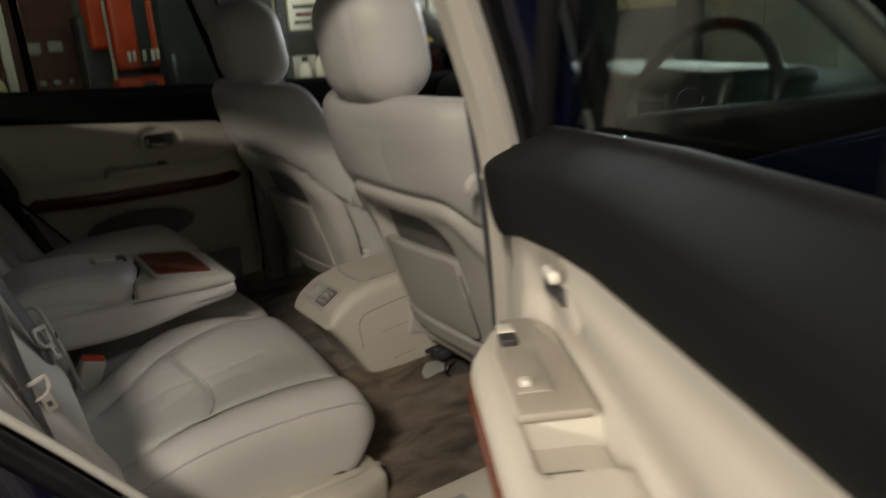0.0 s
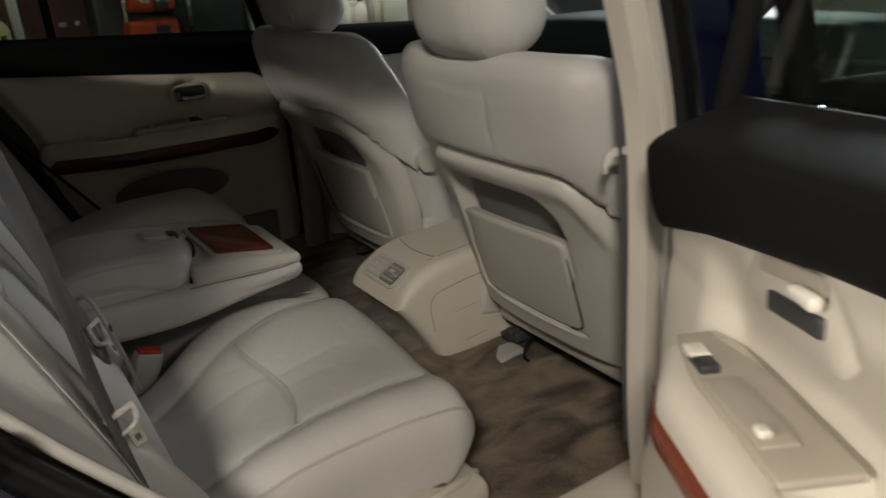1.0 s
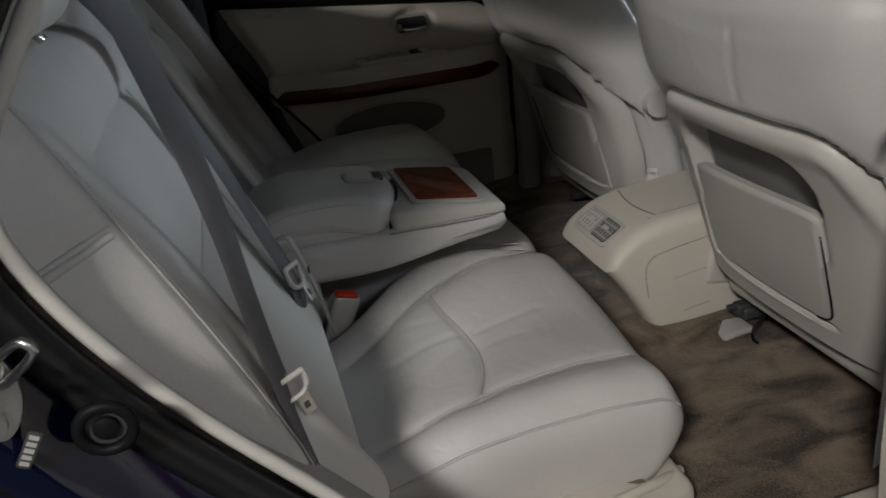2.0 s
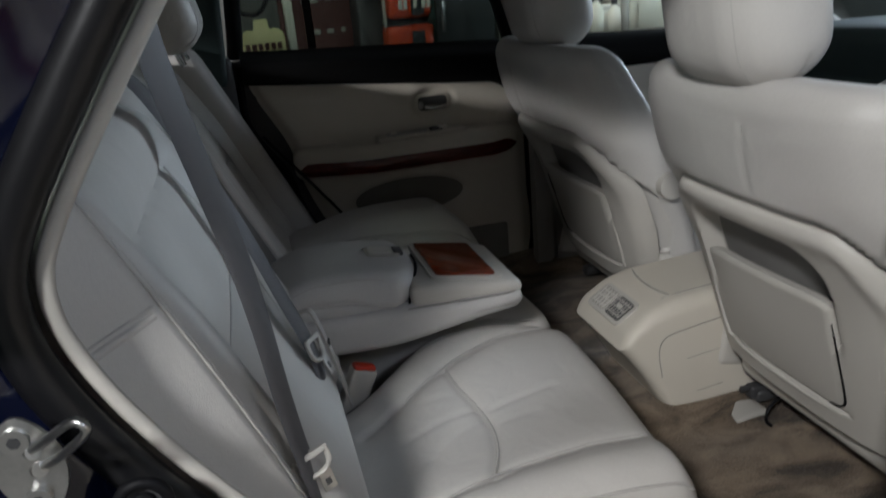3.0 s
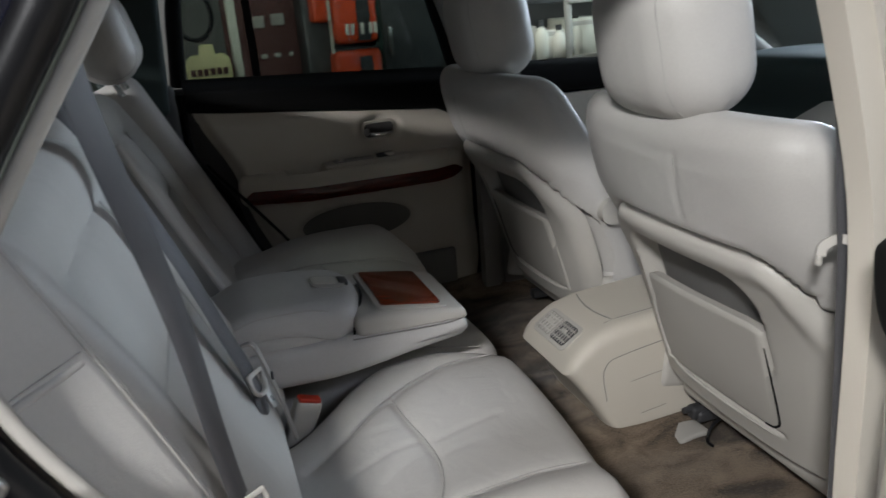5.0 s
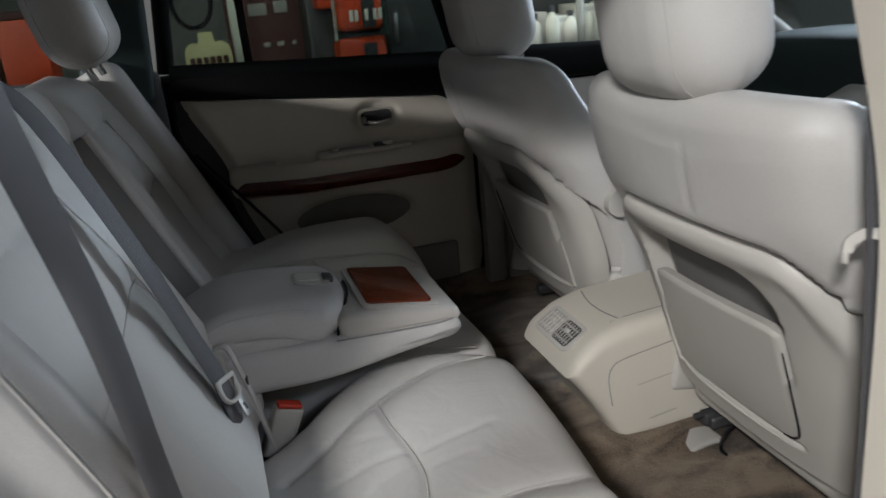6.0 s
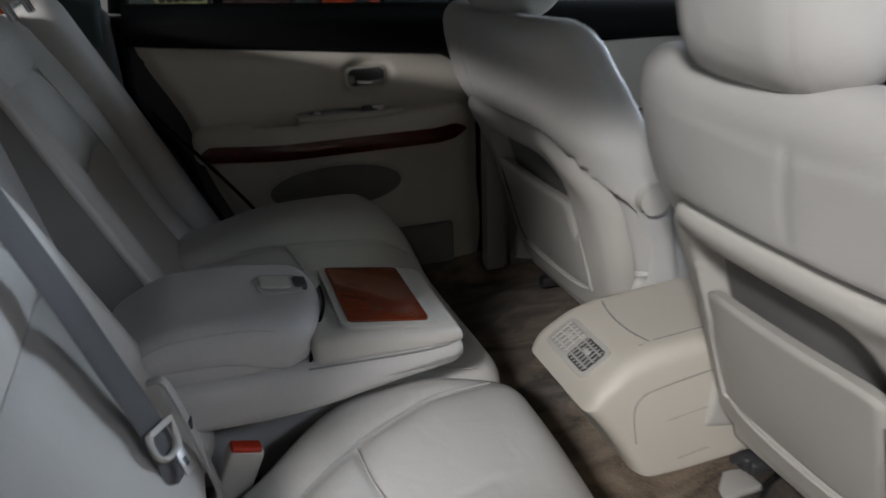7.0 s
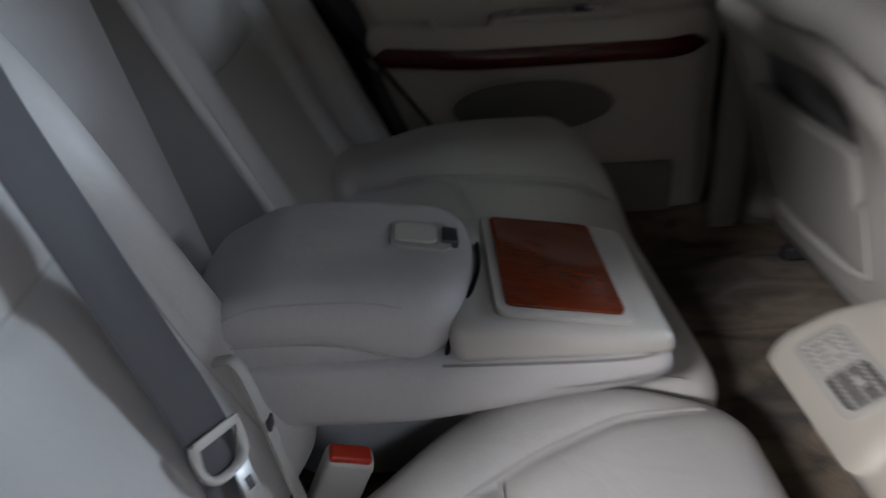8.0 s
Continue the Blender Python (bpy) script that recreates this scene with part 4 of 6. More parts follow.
# ---- armrest ----
def armrest():
    t = thing("fold_down_armrest", (0.1, 0.035, 0.74), "grey leather fold-down armrest with walnut lid", "armrest")
    cy = 0.034

    def base_f(P):
        x = P[:, 0]
        low, up = ease(0.005, -0.02, P[:, 2]), ease(-0.005, 0.02, P[:, 2])
        P[:, 2] += low * (0.004 * ease(0.0, -0.2, x) + 0.026 * ease(-0.04, 0.20, x)) - 0.010 * ease(-0.1, 0.21, x) * up
        P[:, 1] *= 1 - 0.06 * ease(0.15, 0.215, x)
        return P
    rbox("base", (0.100, cy, 0.794), (0.430, 0.236, 0.074), 0.020, LEATHER_B, t, n=(28, 8, 4), f=base_f, k=4)

    def lid_top(x):
        return 0.010 * np.sin(np.clip((x + 0.125) / 0.25, 0, 1) * math.pi) - 0.026 * ease(-0.03, -0.13, x) - 0.006 * ease(0.03, 0.12, x)

    def lid_f(P):
        x, y, z = P[:, 0].copy(), P[:, 1].copy(), P[:, 2].copy()
        top = ease(-0.02, 0.03, z)
        P[:, 2] += top * lid_top(x)
        Q = np.stack([x, z], axis=1)
        side = ease(-0.08, -0.10, y)
        g = groove(Q, [(-0.125, 0.000), (-0.05, 0.004), (0.02, 0.000), (0.075, -0.016), (0.115, -0.032)], [0, 1], 0.004)
        P[:, 1] += 0.0025 * g * side
        P[:, 0] += 0.030 * (1 - np.clip((y - 0.02) / 0.12, -1, 1) ** 2) * ease(0.05, 0.12, x) - 0.012 * ease(0.06, 0.12, x) * ease(0.0, -0.036, z)
        P[:, 1] *= 1 + 0.03 * ease(0.03, -0.035, z)
        return P
    LC = (-0.002, cy, 0.8455)
    rbox("lid", LC, (0.246, 0.214, 0.072), 0.030, LEATHER_B, t, "padded leather lid", n=(40, 30, 10), f=lid_f, k=6)
    near = cy - 0.107
    wave = smooth_line([(-0.115, near - 0.0005, 0.8455), (-0.05, near - 0.0005, 0.8495), (0.02, near - 0.0005, 0.8455), (0.073, near - 0.0015, 0.8300), (0.108, near + 0.001, 0.8175)], 30)
    tube("lid_seam", wave, 0.0011, SEAM, t, sides=5)
    edge = [(x, near + 0.0085, 0.8455 + 0.036 - 0.0085 + float(lid_top(x)) - 0.008 * float(ease(-0.08, -0.12, x)) - 0.004 * float(ease(0.06, 0.1, x))) for x in np.linspace(-0.10, 0.092, 24)]
    tube("lid_seam", edge, 0.0011, SEAM, t, sides=5)
    tube("lid_gap", smooth_line([(-0.115, near - 0.003, 0.8175), (-0.06, near - 0.0035, 0.8205), (0.0, near - 0.0035, 0.8195), (0.06, near - 0.0035, 0.8165), (0.108, near - 0.001, 0.8185), (0.121, near + 0.014, 0.836), (0.135, near + 0.04, 0.853), (0.149, cy - 0.025, 0.860), (0.153, cy + 0.02, 0.861), (0.150, cy + 0.06, 0.858), (0.140, cy + 0.098, 0.842)], 60), 0.0024, RUBBER, t, "dark gap round the lid", sides=6)
    latch = prism("latch", round_rect(0.058, 0.056, 0.012), 0.0035, GREYP, t, "grey lid latch", bevel=0.0012, m=pose(0.098, cy + 0.012, 0.8815, 0, 9, 0))
    prism("button", round_rect(0.040, 0.036, 0.008), 0.0035, SHELL, latch, bevel=0.0012, m=pose(0.094, cy + 0.012, 0.8845, 0, 9, 0))
    rbox("catch", (0.126, cy + 0.012, 0.8795), (0.016, 0.030, 0.008), 0.002, DARKM, latch, rot=(0, 12, 0))

    def con_f(P):
        x = P[:, 0]
        up = ease(-0.022, 0.01, P[:, 2])
        P[:, 2] -= up * (0.004 + 0.018 * ease(-0.08, 0.08, x) + 0.006 * ease(0.05, 0.095, x))
        P[:, 1] *= 1 - 0.06 * ease(0.05, 0.098, x)
        return P
    rbox("console", (0.2175, cy, 0.8375), (0.196, 0.222, 0.046), 0.014, SHELL, t, "grey plastic armrest console", n=(14, 10, 4), f=con_f, k=4)
    line = [(0.112, cy - 0.1135, 0.8225), (0.18, cy - 0.1145, 0.8205), (0.26, cy - 0.113, 0.8175), (0.30, cy - 0.104, 0.8160), (0.3165, cy - 0.080, 0.8155), (0.3175, cy, 0.815), (0.3165, cy + 0.08, 0.8155)]
    tube("console_gap", smooth_line(line, 40), 0.0014, POCKET, t, sides=5)
    M = pose(0.2215, cy + 0.001, 0.8445, 0, 9.5, 0)
    prism("frame", round_rect(0.126, 0.192, 0.014), 0.0065, SHELL, t, "pale lid frame", bevel=0.0018, m=M)
    M2 = M @ pose(-0.001, 0.001, 0.0062)
    prism("wood_panel", round_rect(0.106, 0.172, 0.008), 0.0030, WOOD, t, "glossy red-brown walnut panel", bevel=0.0009, m=M2)
    rbox("finger_tab", (0.146, cy + 0.045, 0.8605), (0.018, 0.034, 0.005), 0.002, SHELL, t)
    return t


armrest().location.z -= 0.007


# ---- belts ----
def strap(name, pts, across, label, width=0.047):
    t = thing(name, pts[-1], label, "seat belt")
    L = smooth_line(pts, 50)
    ac = [lerp(Vector(across[0]), Vector(across[1]), i / 50) for i in range(51)]
    ribbon("webbing", L, ac, width, 0.0018, BELT, t)
    return t


def tongue(t, p, along, across, k=1.0):
    """Belt tongue on a strap: plastic loop, steel blade. along points down the strap."""
    d = Vector(along).normalized()
    a = Vector(across)
    a = (a - d * a.dot(d)).normalized()
    n = a.cross(d)
    M = Matrix((a, n, -d)).transposed().to_4x4()
    M.translation = Vector(p) + n * 0.004 * (1 if n.x > 0 else -1)

    def put(name, c, s, r, mt, lb="", par=None):
        P, F = rbox_data([q * k for q in s], r * k, (2, 2, 1))
        A = np.array(M @ pose(*[q * k for q in c]))
        return mesh_ob(name, P @ A[:3, :3].T + A[:3, 3], F, mt, par or t, lb)
    g = put("tongue", (0, -0.004, 0.004), (0.056, 0.005, 0.009), 0.002, SHELL, "pale plastic belt tongue")

    def loop(nm, pts, r, mt):
        return tube(nm, [M @ Vector([q * k for q in p]) for p in smooth_line(pts, 24)], r * k, mt, g, sides=8, flat=0.7)
    loop("loop", [(-0.027, -0.003, 0.006), (-0.0285, 0, -0.008), (-0.026, 0.002, -0.022), (-0.016, 0.003, -0.031), (0, 0.003, -0.033), (0.016, 0.003, -0.031), (0.026, 0.002, -0.022), (0.0285, 0, -0.008), (0.027, -0.003, 0.006)], 0.0055, SHELL)
    put("blade", (0.012, 0, -0.048), (0.022, 0.003, 0.034), 0.001, STEEL, "bare steel blade", g)
    put("blade_slot", (0.012, 0, -0.050), (0.010, 0.0036, 0.012), 0.001, DARKM, "", g)


b1 = strap("shoulder_belt", [(-0.160, -0.535, 1.36), (-0.150, -0.545, 1.27), (-0.115, -0.556, 1.10), (-0.100, -0.560, 0.97), (-0.090, -0.562, 0.90), (-0.074, -0.568, 0.82), (-0.05, -0.58, 0.70)], ((0.42, 0.9, 0.0), (0.10, 1.0, 0.05)), "dark grey shoulder seat belt hanging by the side bolster")
tongue(b1, (-0.088, -0.560, 0.905), (0.02, -0.01, -0.08), (0.9, 0.3, 0.1), 0.62)
b2 = strap("centre_belt", [(-0.285, -0.050, 1.262), (-0.232, -0.070, 1.222), (-0.192, -0.105, 1.165), (-0.152, -0.145, 1.09), (-0.114, -0.162, 1.00), (-0.083, -0.168, 0.91), (-0.060, -0.174, 0.845), (-0.046, -0.186, 0.785), (-0.05, -0.20, 0.72)], ((0.15, 1, 0.05), (0.25, 1, 0.1)), "dark grey seat belt lying down the backrest", 0.050)
tongue(b2, (-0.056, -0.178, 0.838), (0.02, -0.02, -0.05), (0.25, 1, 0.1), 0.85)
bk = thing("belt_buckle", (0.03, -0.075, 0.66), "pale belt buckle with red release button", "buckle")
rbox("housing", (0.010, -0.088, 0.694), (0.044, 0.024, 0.088), 0.006, SHELL, bk, rot=(8, 22, 12), n=(2, 3, 4))
rbox("button", (0.0265, -0.0935, 0.7365), (0.038, 0.017, 0.008), 0.003, RED, bk, "red release button", rot=(8, 22, 12))
bk2 = thing("belt_stalk", (-0.02, -0.13, 0.70), "folded pale belt anchor between the cushions", "belt anchor")
ribbon("stalk", smooth_line([(-0.062, -0.118, 0.862), (-0.046, -0.122, 0.862), (-0.034, -0.128, 0.83), (-0.018, -0.138, 0.77), (-0.005, -0.14, 0.70)], 20), (0.3, 1, 0), 0.013, 0.003, GREYP, bk2)
rbox("slot", (-0.026, -0.131, 0.81), (0.004, 0.012, 0.01), 0.001, DARKM, bk2)


# ---- centre console between the front seats ----
def console_top(x):
    return np.interp(x, [0.48, 0.500, 0.512, 0.562, 0.61, 1.0], [0.655, 0.669, 0.680, 0.713, 0.726, 0.750])


def console_half(z):
    return np.interp(z, [0.50, 0.62, 0.74], [0.122, 0.112, 0.100])


def console():
    t = thing("centre_console", (0.7, 0.028, 0.5), "cream plastic centre console with rear air vents", "console")
    cy = 0.028

    def f(P):
        vx, vz = (P[:, 0] + 0.25) / 0.5, (P[:, 2] + 0.11) / 0.22
        rear = np.interp(vz, [0, 0.3, 0.6, 0.88, 1.0], [0.590, 0.556, 0.524, 0.496, 0.504])
        x = rear + vx * (1.0 - rear)
        z = 0.500 + vz * (console_top(x) - 0.500)
        return np.stack([x, cy + P[:, 1] / 0.11 * console_half(z), z], axis=1)
    P, F = rbox_data((0.50, 0.22, 0.22), 0.026, (44, 12, 16), f, 5)
    mesh_ob("body", P, F, CREAM, t)

    def top_line(x, y):
        return (x, cy + y, float(console_top(x)) + 0.0004)
    tube("lid_gap", [top_line(0.602 + 0.010 * (y / 0.07) ** 2, y) for y in np.linspace(-0.068, 0.072, 12)], 0.0012, POCKET, t, sides=5)
    tube("lid_edge", [top_line(x, -0.068) for x in np.linspace(0.595, 0.98, 14)], 0.0008, POCKET, t, sides=5)

    def side_line(pts, r):
        return [(p.x, cy - float(console_half(p.z)) - 0.0002, p.z) for p in smooth_line([(x, 0, z) for x, z in pts], 30)], r
    for pts, r in (([(0.572, 0.585), (0.568, 0.635), (0.578, 0.658), (0.605, 0.668), (0.70, 0.680), (0.80, 0.690)], 0.0009), ([(0.625, 0.612), (0.68, 0.618), (0.74, 0.622)], 0.0005), ([(0.645, 0.542), (0.67, 0.545), (0.70, 0.548)], 0.0006)):
        tube("side_seam", side_line(pts, r)[0], r, POCKET, t, sides=5)
    # sloped vent panel between the rear face and the top
    M = pose(0.5345, cy + 0.004, 0.6935, 0, -33, 0)
    prism("vent_frame", round_rect(0.062, 0.128, 0.014), 0.0035, SHELL, t, bevel=0.0014, m=M)
    for sgn in (-1, 1):
        v = prism("vent", round_rect(0.046, 0.052, 0.007), 0.002, DARKM if sgn < 0 else GREYP, t, "louvred air vent", bevel=0.0005, m=M @ pose(0, sgn * 0.029, 0.0036))
        for i in range(3):
            A = np.array(M @ pose(-0.014 + 0.014 * i, sgn * 0.029, 0.0058))
            P, F = rbox_data((0.0034, 0.050, 0.003), 0.001, (1, 2, 1), None, 2)
            mesh_ob("slat", P @ A[:3, :3].T + A[:3, 3], F, SHELL if sgn > 0 else GREYP, v)
        for i in range(6 if sgn < 0 else 5):
            A = np.array(M @ pose(0, sgn * 0.029 - 0.021 + (0.0084 if sgn < 0 else 0.0105) * i, 0.0056))
            P, F = rbox_data((0.042, 0.0034 if sgn > 0 else 0.0022, 0.003), 0.001, (1, 1, 1), None, 2)
            mesh_ob("divider", P @ A[:3, :3].T + A[:3, 3], F, SHELL if sgn > 0 else GREYP, v)
        A = np.array(M @ pose(0.004, sgn * 0.029, 0.0075))
        P, F = rbox_data((0.008, 0.014, 0.005), 0.002, (1, 2, 1), None, 2)
        mesh_ob("vent_tab", P @ A[:3, :3].T + A[:3, 3], F, SHELL, v)


console()


# ---- front seats, built round y = 0 and set twice ----
REAR_X = np.array([(p.z, p.x) for p in smooth_line([(0.715, 0, 0.48), (0.700, 0, 0.56), (0.680, 0, 0.64), (0.655, 0, 0.72), (0.630, 0, 0.80), (0.603, 0, 0.88), (0.570, 0, 0.95), (0.536, 0, 1.02), (0.508, 0, 1.10), (0.498, 0, 1.18), (0.50, 0, 1.26)], 80)])


def seat_x(y, z):
    """Rear skin of a front backrest: leaning, bulging at the shoulders, wrapped forward at the sides."""
    w = np.abs(y) / 0.262
    return np.interp(z, REAR_X[:, 0], REAR_X[:, 1]) + 0.018 * w ** 2 + 0.040 * w ** 5


def seat_w(z):
    return 0.246 + 0.016 * ease(0.74, 0.98, z) - 0.022 * ease(0.74, 0.60, z) - 0.012 * ease(1.06, 1.17, z)


def shell_half(z):
    """Half-width of the rear shell: it swells below the shoulder line and tapers to the foot."""
    return 0.198 + 0.046 * ease(0.985, 0.86, z) - 0.020 * ease(0.80, 0.64, z)


def shell_in(y, z):
    """Distance inside the shell's outline: positive inside."""
    hw, top, r = shell_half(z), 0.992, 0.052
    dx, dz = np.abs(y) - (hw - r), z - (top - r)
    return np.minimum(r - np.sqrt(np.maximum(dx, 0) ** 2 + np.maximum(dz, 0) ** 2), np.minimum(hw - np.abs(y), top - z))


def recess_in(y, z, oy):
    """Distance inside the map pocket's mouth."""
    r = 0.055
    dx, dz = np.abs(y - oy) - (0.150 - r), z - (0.946 - r)
    return np.minimum(r - np.sqrt(np.maximum(dx, 0) ** 2 + np.maximum(dz, 0) ** 2), z - 0.66)


def front_seat(yc, label, dx=0.0, hx=0.0, hy=0.0):
    t = thing("car_seat", (0.72 + dx, yc, 0.52), label, "seat", "front seats")
    inner = 1 if yc < 0 else -1
    oy = 0.022 * inner

    def f(P):
        z = 0.62 + (P[:, 2] + 0.27) / 0.54 * 0.548
        y = P[:, 1] / 0.25 * seat_w(z)
        xr = seat_x(y, z)
        thick = 0.135 - 0.035 * ease(0.98, 1.16, z)
        x = xr + (P[:, 0] + 0.065) / 0.13 * thick
        rear = ease(0.0, -0.05, P[:, 0])
        x = x + rear * ease(-0.010, 0.004, shell_in(y, z)) * 0.05
        x = x - rear * 0.006 * crease(z - 1.02, 0.05) * ease(0.02, -0.02, shell_in(y, z))
        Q = np.stack([y * inner, z], axis=1)
        g = 0.0025 * groove(Q, [(-0.048, 1.0), (-0.050, 1.06), (-0.056, 1.112)], [0, 1], 0.005)
        g = g + 0.0022 * groove(Q, [(-0.26, 1.128), (-0.15, 1.116), (-0.05, 1.112), (0.08, 1.118), (0.26, 1.136)], [0, 1], 0.006)
        return np.stack([x + rear * g + dx, y + yc, z], axis=1)
    P, F = rbox_data((0.13, 0.50, 0.54), 0.050, (6, 60, 64), f, 6)
    mesh_ob("backrest", P, F, LEATHER, t)
    for path in ([(-0.048, 1.01), (-0.050, 1.06), (-0.056, 1.110)],):
        pts = smooth_line([(0, a * inner, b) for a, b in path], 24)
        tube("seam", [(float(seat_x(p.y, p.z)) + dx + 0.0012, p.y + yc, p.z) for p in pts], 0.0008, SEAM, t, sides=5)

    def skin(y, z):
        """Rear face of the moulded shell."""
        a, b = float(shell_in(y, z)), float(recess_in(y, z, oy))
        d = 0.020 * math.sqrt(max(0.0, 1 - (1 - min(1, max(0, a) / 0.024)) ** 2))
        d += 0.006 * float(crease(a - 0.026, 0.016)) * float(ease(0.80, 0.93, z))
        d -= 0.036 * float(ease(-0.006, 0.012, b)) * float(ease(0.78, 0.84, z))
        d -= 0.006 * float(crease(z - 0.682, 0.004)) * float(ease(0.0, 0.02, b))
        return float(seat_x(np.array(y), np.array(z))) + dx + 0.014 - d

    def shell_fn(u, v):
        z = lerp(0.640, 0.9915, v)
        hw = float(shell_half(z))
        if z > 0.940:
            hw = hw - 0.052 + math.sqrt(max(0, 0.052 ** 2 - (z - 0.940) ** 2))
        y = lerp(-hw, hw, u)
        return (skin(y, z), y + yc, z)
    mesh_ob("back_shell", *slab_data(shell_fn, 96, 110, (0.010, 0, 0)), SHELL, t, "grey-beige plastic back shell with recess")

    def lining(u, v):
        z, y = lerp(0.835, 0.930, v), oy + lerp(-0.134, 0.134, u) * (1 - 0.2 * v ** 4)
        return (skin(y, z) - 0.0015, y + yc, z)
    mesh_ob("pocket_lining", *slab_data(lining, 30, 14, (0.003, 0, 0)), POCKET, t, "grey cloth pocket lining")

    def pocket_fn(u, v):
        z = lerp(0.690, 0.866, v)
        hw = lerp(0.138, 0.142, v)
        y = oy + lerp(-hw, hw, u)
        c = abs(2 * u - 1) ** 10
        z += 0.016 * c * (1 if v < 0.5 else -0.5) * abs(2 * v - 1) ** 2 - 0.004 * (2 * u - 1) * inner * v
        edge = min(min(u, 1 - u) * 2 * hw, min(v * 0.176, (1 - v) * 0.176))
        d = 0.0045 + 0.0055 * math.sqrt(max(0, 1 - (1 - min(1, edge / 0.010)) ** 2)) + 0.003 * math.sin(u * math.pi) * math.sin(v * math.pi)
        return (float(seat_x(np.array(y), np.array(z))) + dx + 0.004 - d, y + yc, z)
    mesh_ob("map_pocket", *slab_data(pocket_fn, 44, 34, (0.014, 0, 0)), SHELL, t, "flat padded map pocket panel")
    out = [(oy - 0.1435 * inner, 0.838), (oy - 0.1425 * inner, 0.78), (oy - 0.1415 * inner, 0.722), (oy - 0.138 * inner, 0.702), (oy - 0.126 * inner, 0.691), (oy - 0.108 * inner, 0.688)]
    gap = [(p.y, p.z) for p in smooth_line([(0, a, b) for a, b in out], 30)]
    tube("pocket_gap", [(float(seat_x(np.array(y), np.array(z))) + dx - 0.0062, y + yc, z) for y, z in gap], [0.0010 + 0.0012 * math.sin(math.pi * i / 30) for i in range(31)], RUBBER, t, "dark gap beside the map pocket", sides=6)
    low = [(p.y, p.z) for p in smooth_line([(0, oy + 0.152 * inner, 0.800), (0, oy + 0.150 * inner, 0.742), (0, oy + 0.146 * inner, 0.700), (0, oy + 0.130 * inner, 0.680), (0, oy, 0.674), (0, oy - 0.13 * inner, 0.674)], 60)]
    tube("pocket_ridge", [(skin(y, z) - 0.001, y + yc, z) for y, z in low], [0.0042 * math.sin(math.pi * (i + 0.2) / 60.4) ** 0.6 for i in range(61)], SHELL, t, sides=8)
    headrest((0.533 + hx, yc + hy, 1.252), t, size=(0.138, 0.232, 0.205), lean=-9, posts=0.065, drop=0.020, r=0.062, gusset=0.040)

    def cush(P):
        P[:, 2] += 0.02 * ease(0.1, 0.24, P[:, 0])
        return P
    rbox("cushion", (0.95 + dx, yc, 0.69), (0.46, 0.48, 0.14), 0.05, LEATHER, t, n=(10, 10, 3), f=cush)
    rbox("skirt", (0.97 + dx, yc, 0.605), (0.36, 0.44, 0.075), 0.02, SHELL, t, "plastic seat base skirt", n=(4, 4, 2))
    rbox("lower_back", (0.745 + dx, yc, 0.615), (0.06, 0.40, 0.075), 0.02, SHELL, t, "plastic lower edge of the backrest", n=(3, 8, 3))
    for s in (-1, 1):
        cover = rbox("recliner_cover", (0.785 + dx, yc + s * 0.232, 0.640), (0.17, 0.028, 0.15), 0.013, SHELL, t, "plastic recliner side cover", n=(4, 2, 4), rot=(0, 12, 0))
        tube("cover_gap", smooth_line([(0.712 + dx, yc + s * 0.242, 0.590), (0.704 + dx, yc + s * 0.243, 0.64), (0.716 + dx, yc + s * 0.243, 0.69), (0.745 + dx, yc + s * 0.243, 0.712)], 20), 0.0018, RUBBER, cover, sides=5)
        rbox("rail", (0.93 + dx, yc + s * 0.17, 0.540), (0.40, 0.03, 0.025), 0.008, DARKM, t, "dark seat rail")
    s = inner
    rbox("rail_cap", (0.716 + dx, yc + s * 0.175, 0.5105), (0.066, 0.056, 0.012), 0.0055, GREYP, t, "pale rail end cover", n=(5, 4, 2), f=lambda P: P - np.stack([0 * P[:, 0], 0 * P[:, 0], 0.008 * ease(0.0, -0.034, P[:, 0])], axis=1))
    rbox("rail_stop", (0.740 + dx, yc + s * 0.172, 0.548), (0.040, 0.024, 0.026), 0.006, DARKM, t, "black rail stop")
    tube("bolt", [(0.705 + dx, yc + s * 0.172, 0.556), (0.730 + dx, yc + s * 0.172, 0.556)], 0.006, DARKM, t, "black seat bolt", sides=10)
    tube("wire", smooth_line([(0.75 + dx, yc + s * 0.12, 0.560), (0.722 + dx, yc + s * 0.115, 0.545), (0.714 + dx, yc + s * 0.11, 0.525), (0.724 + dx, yc + s * 0.108, 0.512)], 14), 0.003, RUBBER, t, "thin black wire under the seat", sides=6)
    tube("armrest_pivot", [(0.72 + dx, yc + inner * 0.275, 0.885), (0.72 + dx, yc + inner * 0.225, 0.885)], 0.028, SHELL, t, "round folding armrest pivot", sides=20)
    return t


front_seat(-0.310, "light grey leather driver seat with map pocket behind", 0.0, 0.0, 0.006)
front_seat(0.385, "light grey leather passenger seat with scuffed shoulder", -0.012, 0.022, 0.0)


# ---- rear doors: x runs back from the hinge edge, y into the cabin ----
def belt_z(x, lift=0.0):
    """Height of the line between the black upper trim and the panel."""
    if lift > 0.005:
        return float(np.interp(-x, [-0.10, -0.045, 0.0, 0.08, 0.20, 0.28, 0.38, 0.56, 0.75], [0.962, 0.984, 0.998, 1.019, 1.043, 1.059, 1.074, 1.103, 1.130]))
    return 1.03 - 0.10 * x - 0.045 * float(ease(-0.09, 0.0, x))


def rear_edge(z):
    return -0.72 + 0.09 * float(ease(1.03, 0.83, z)) + 0.13 * float(ease(0.86, 0.5, z))


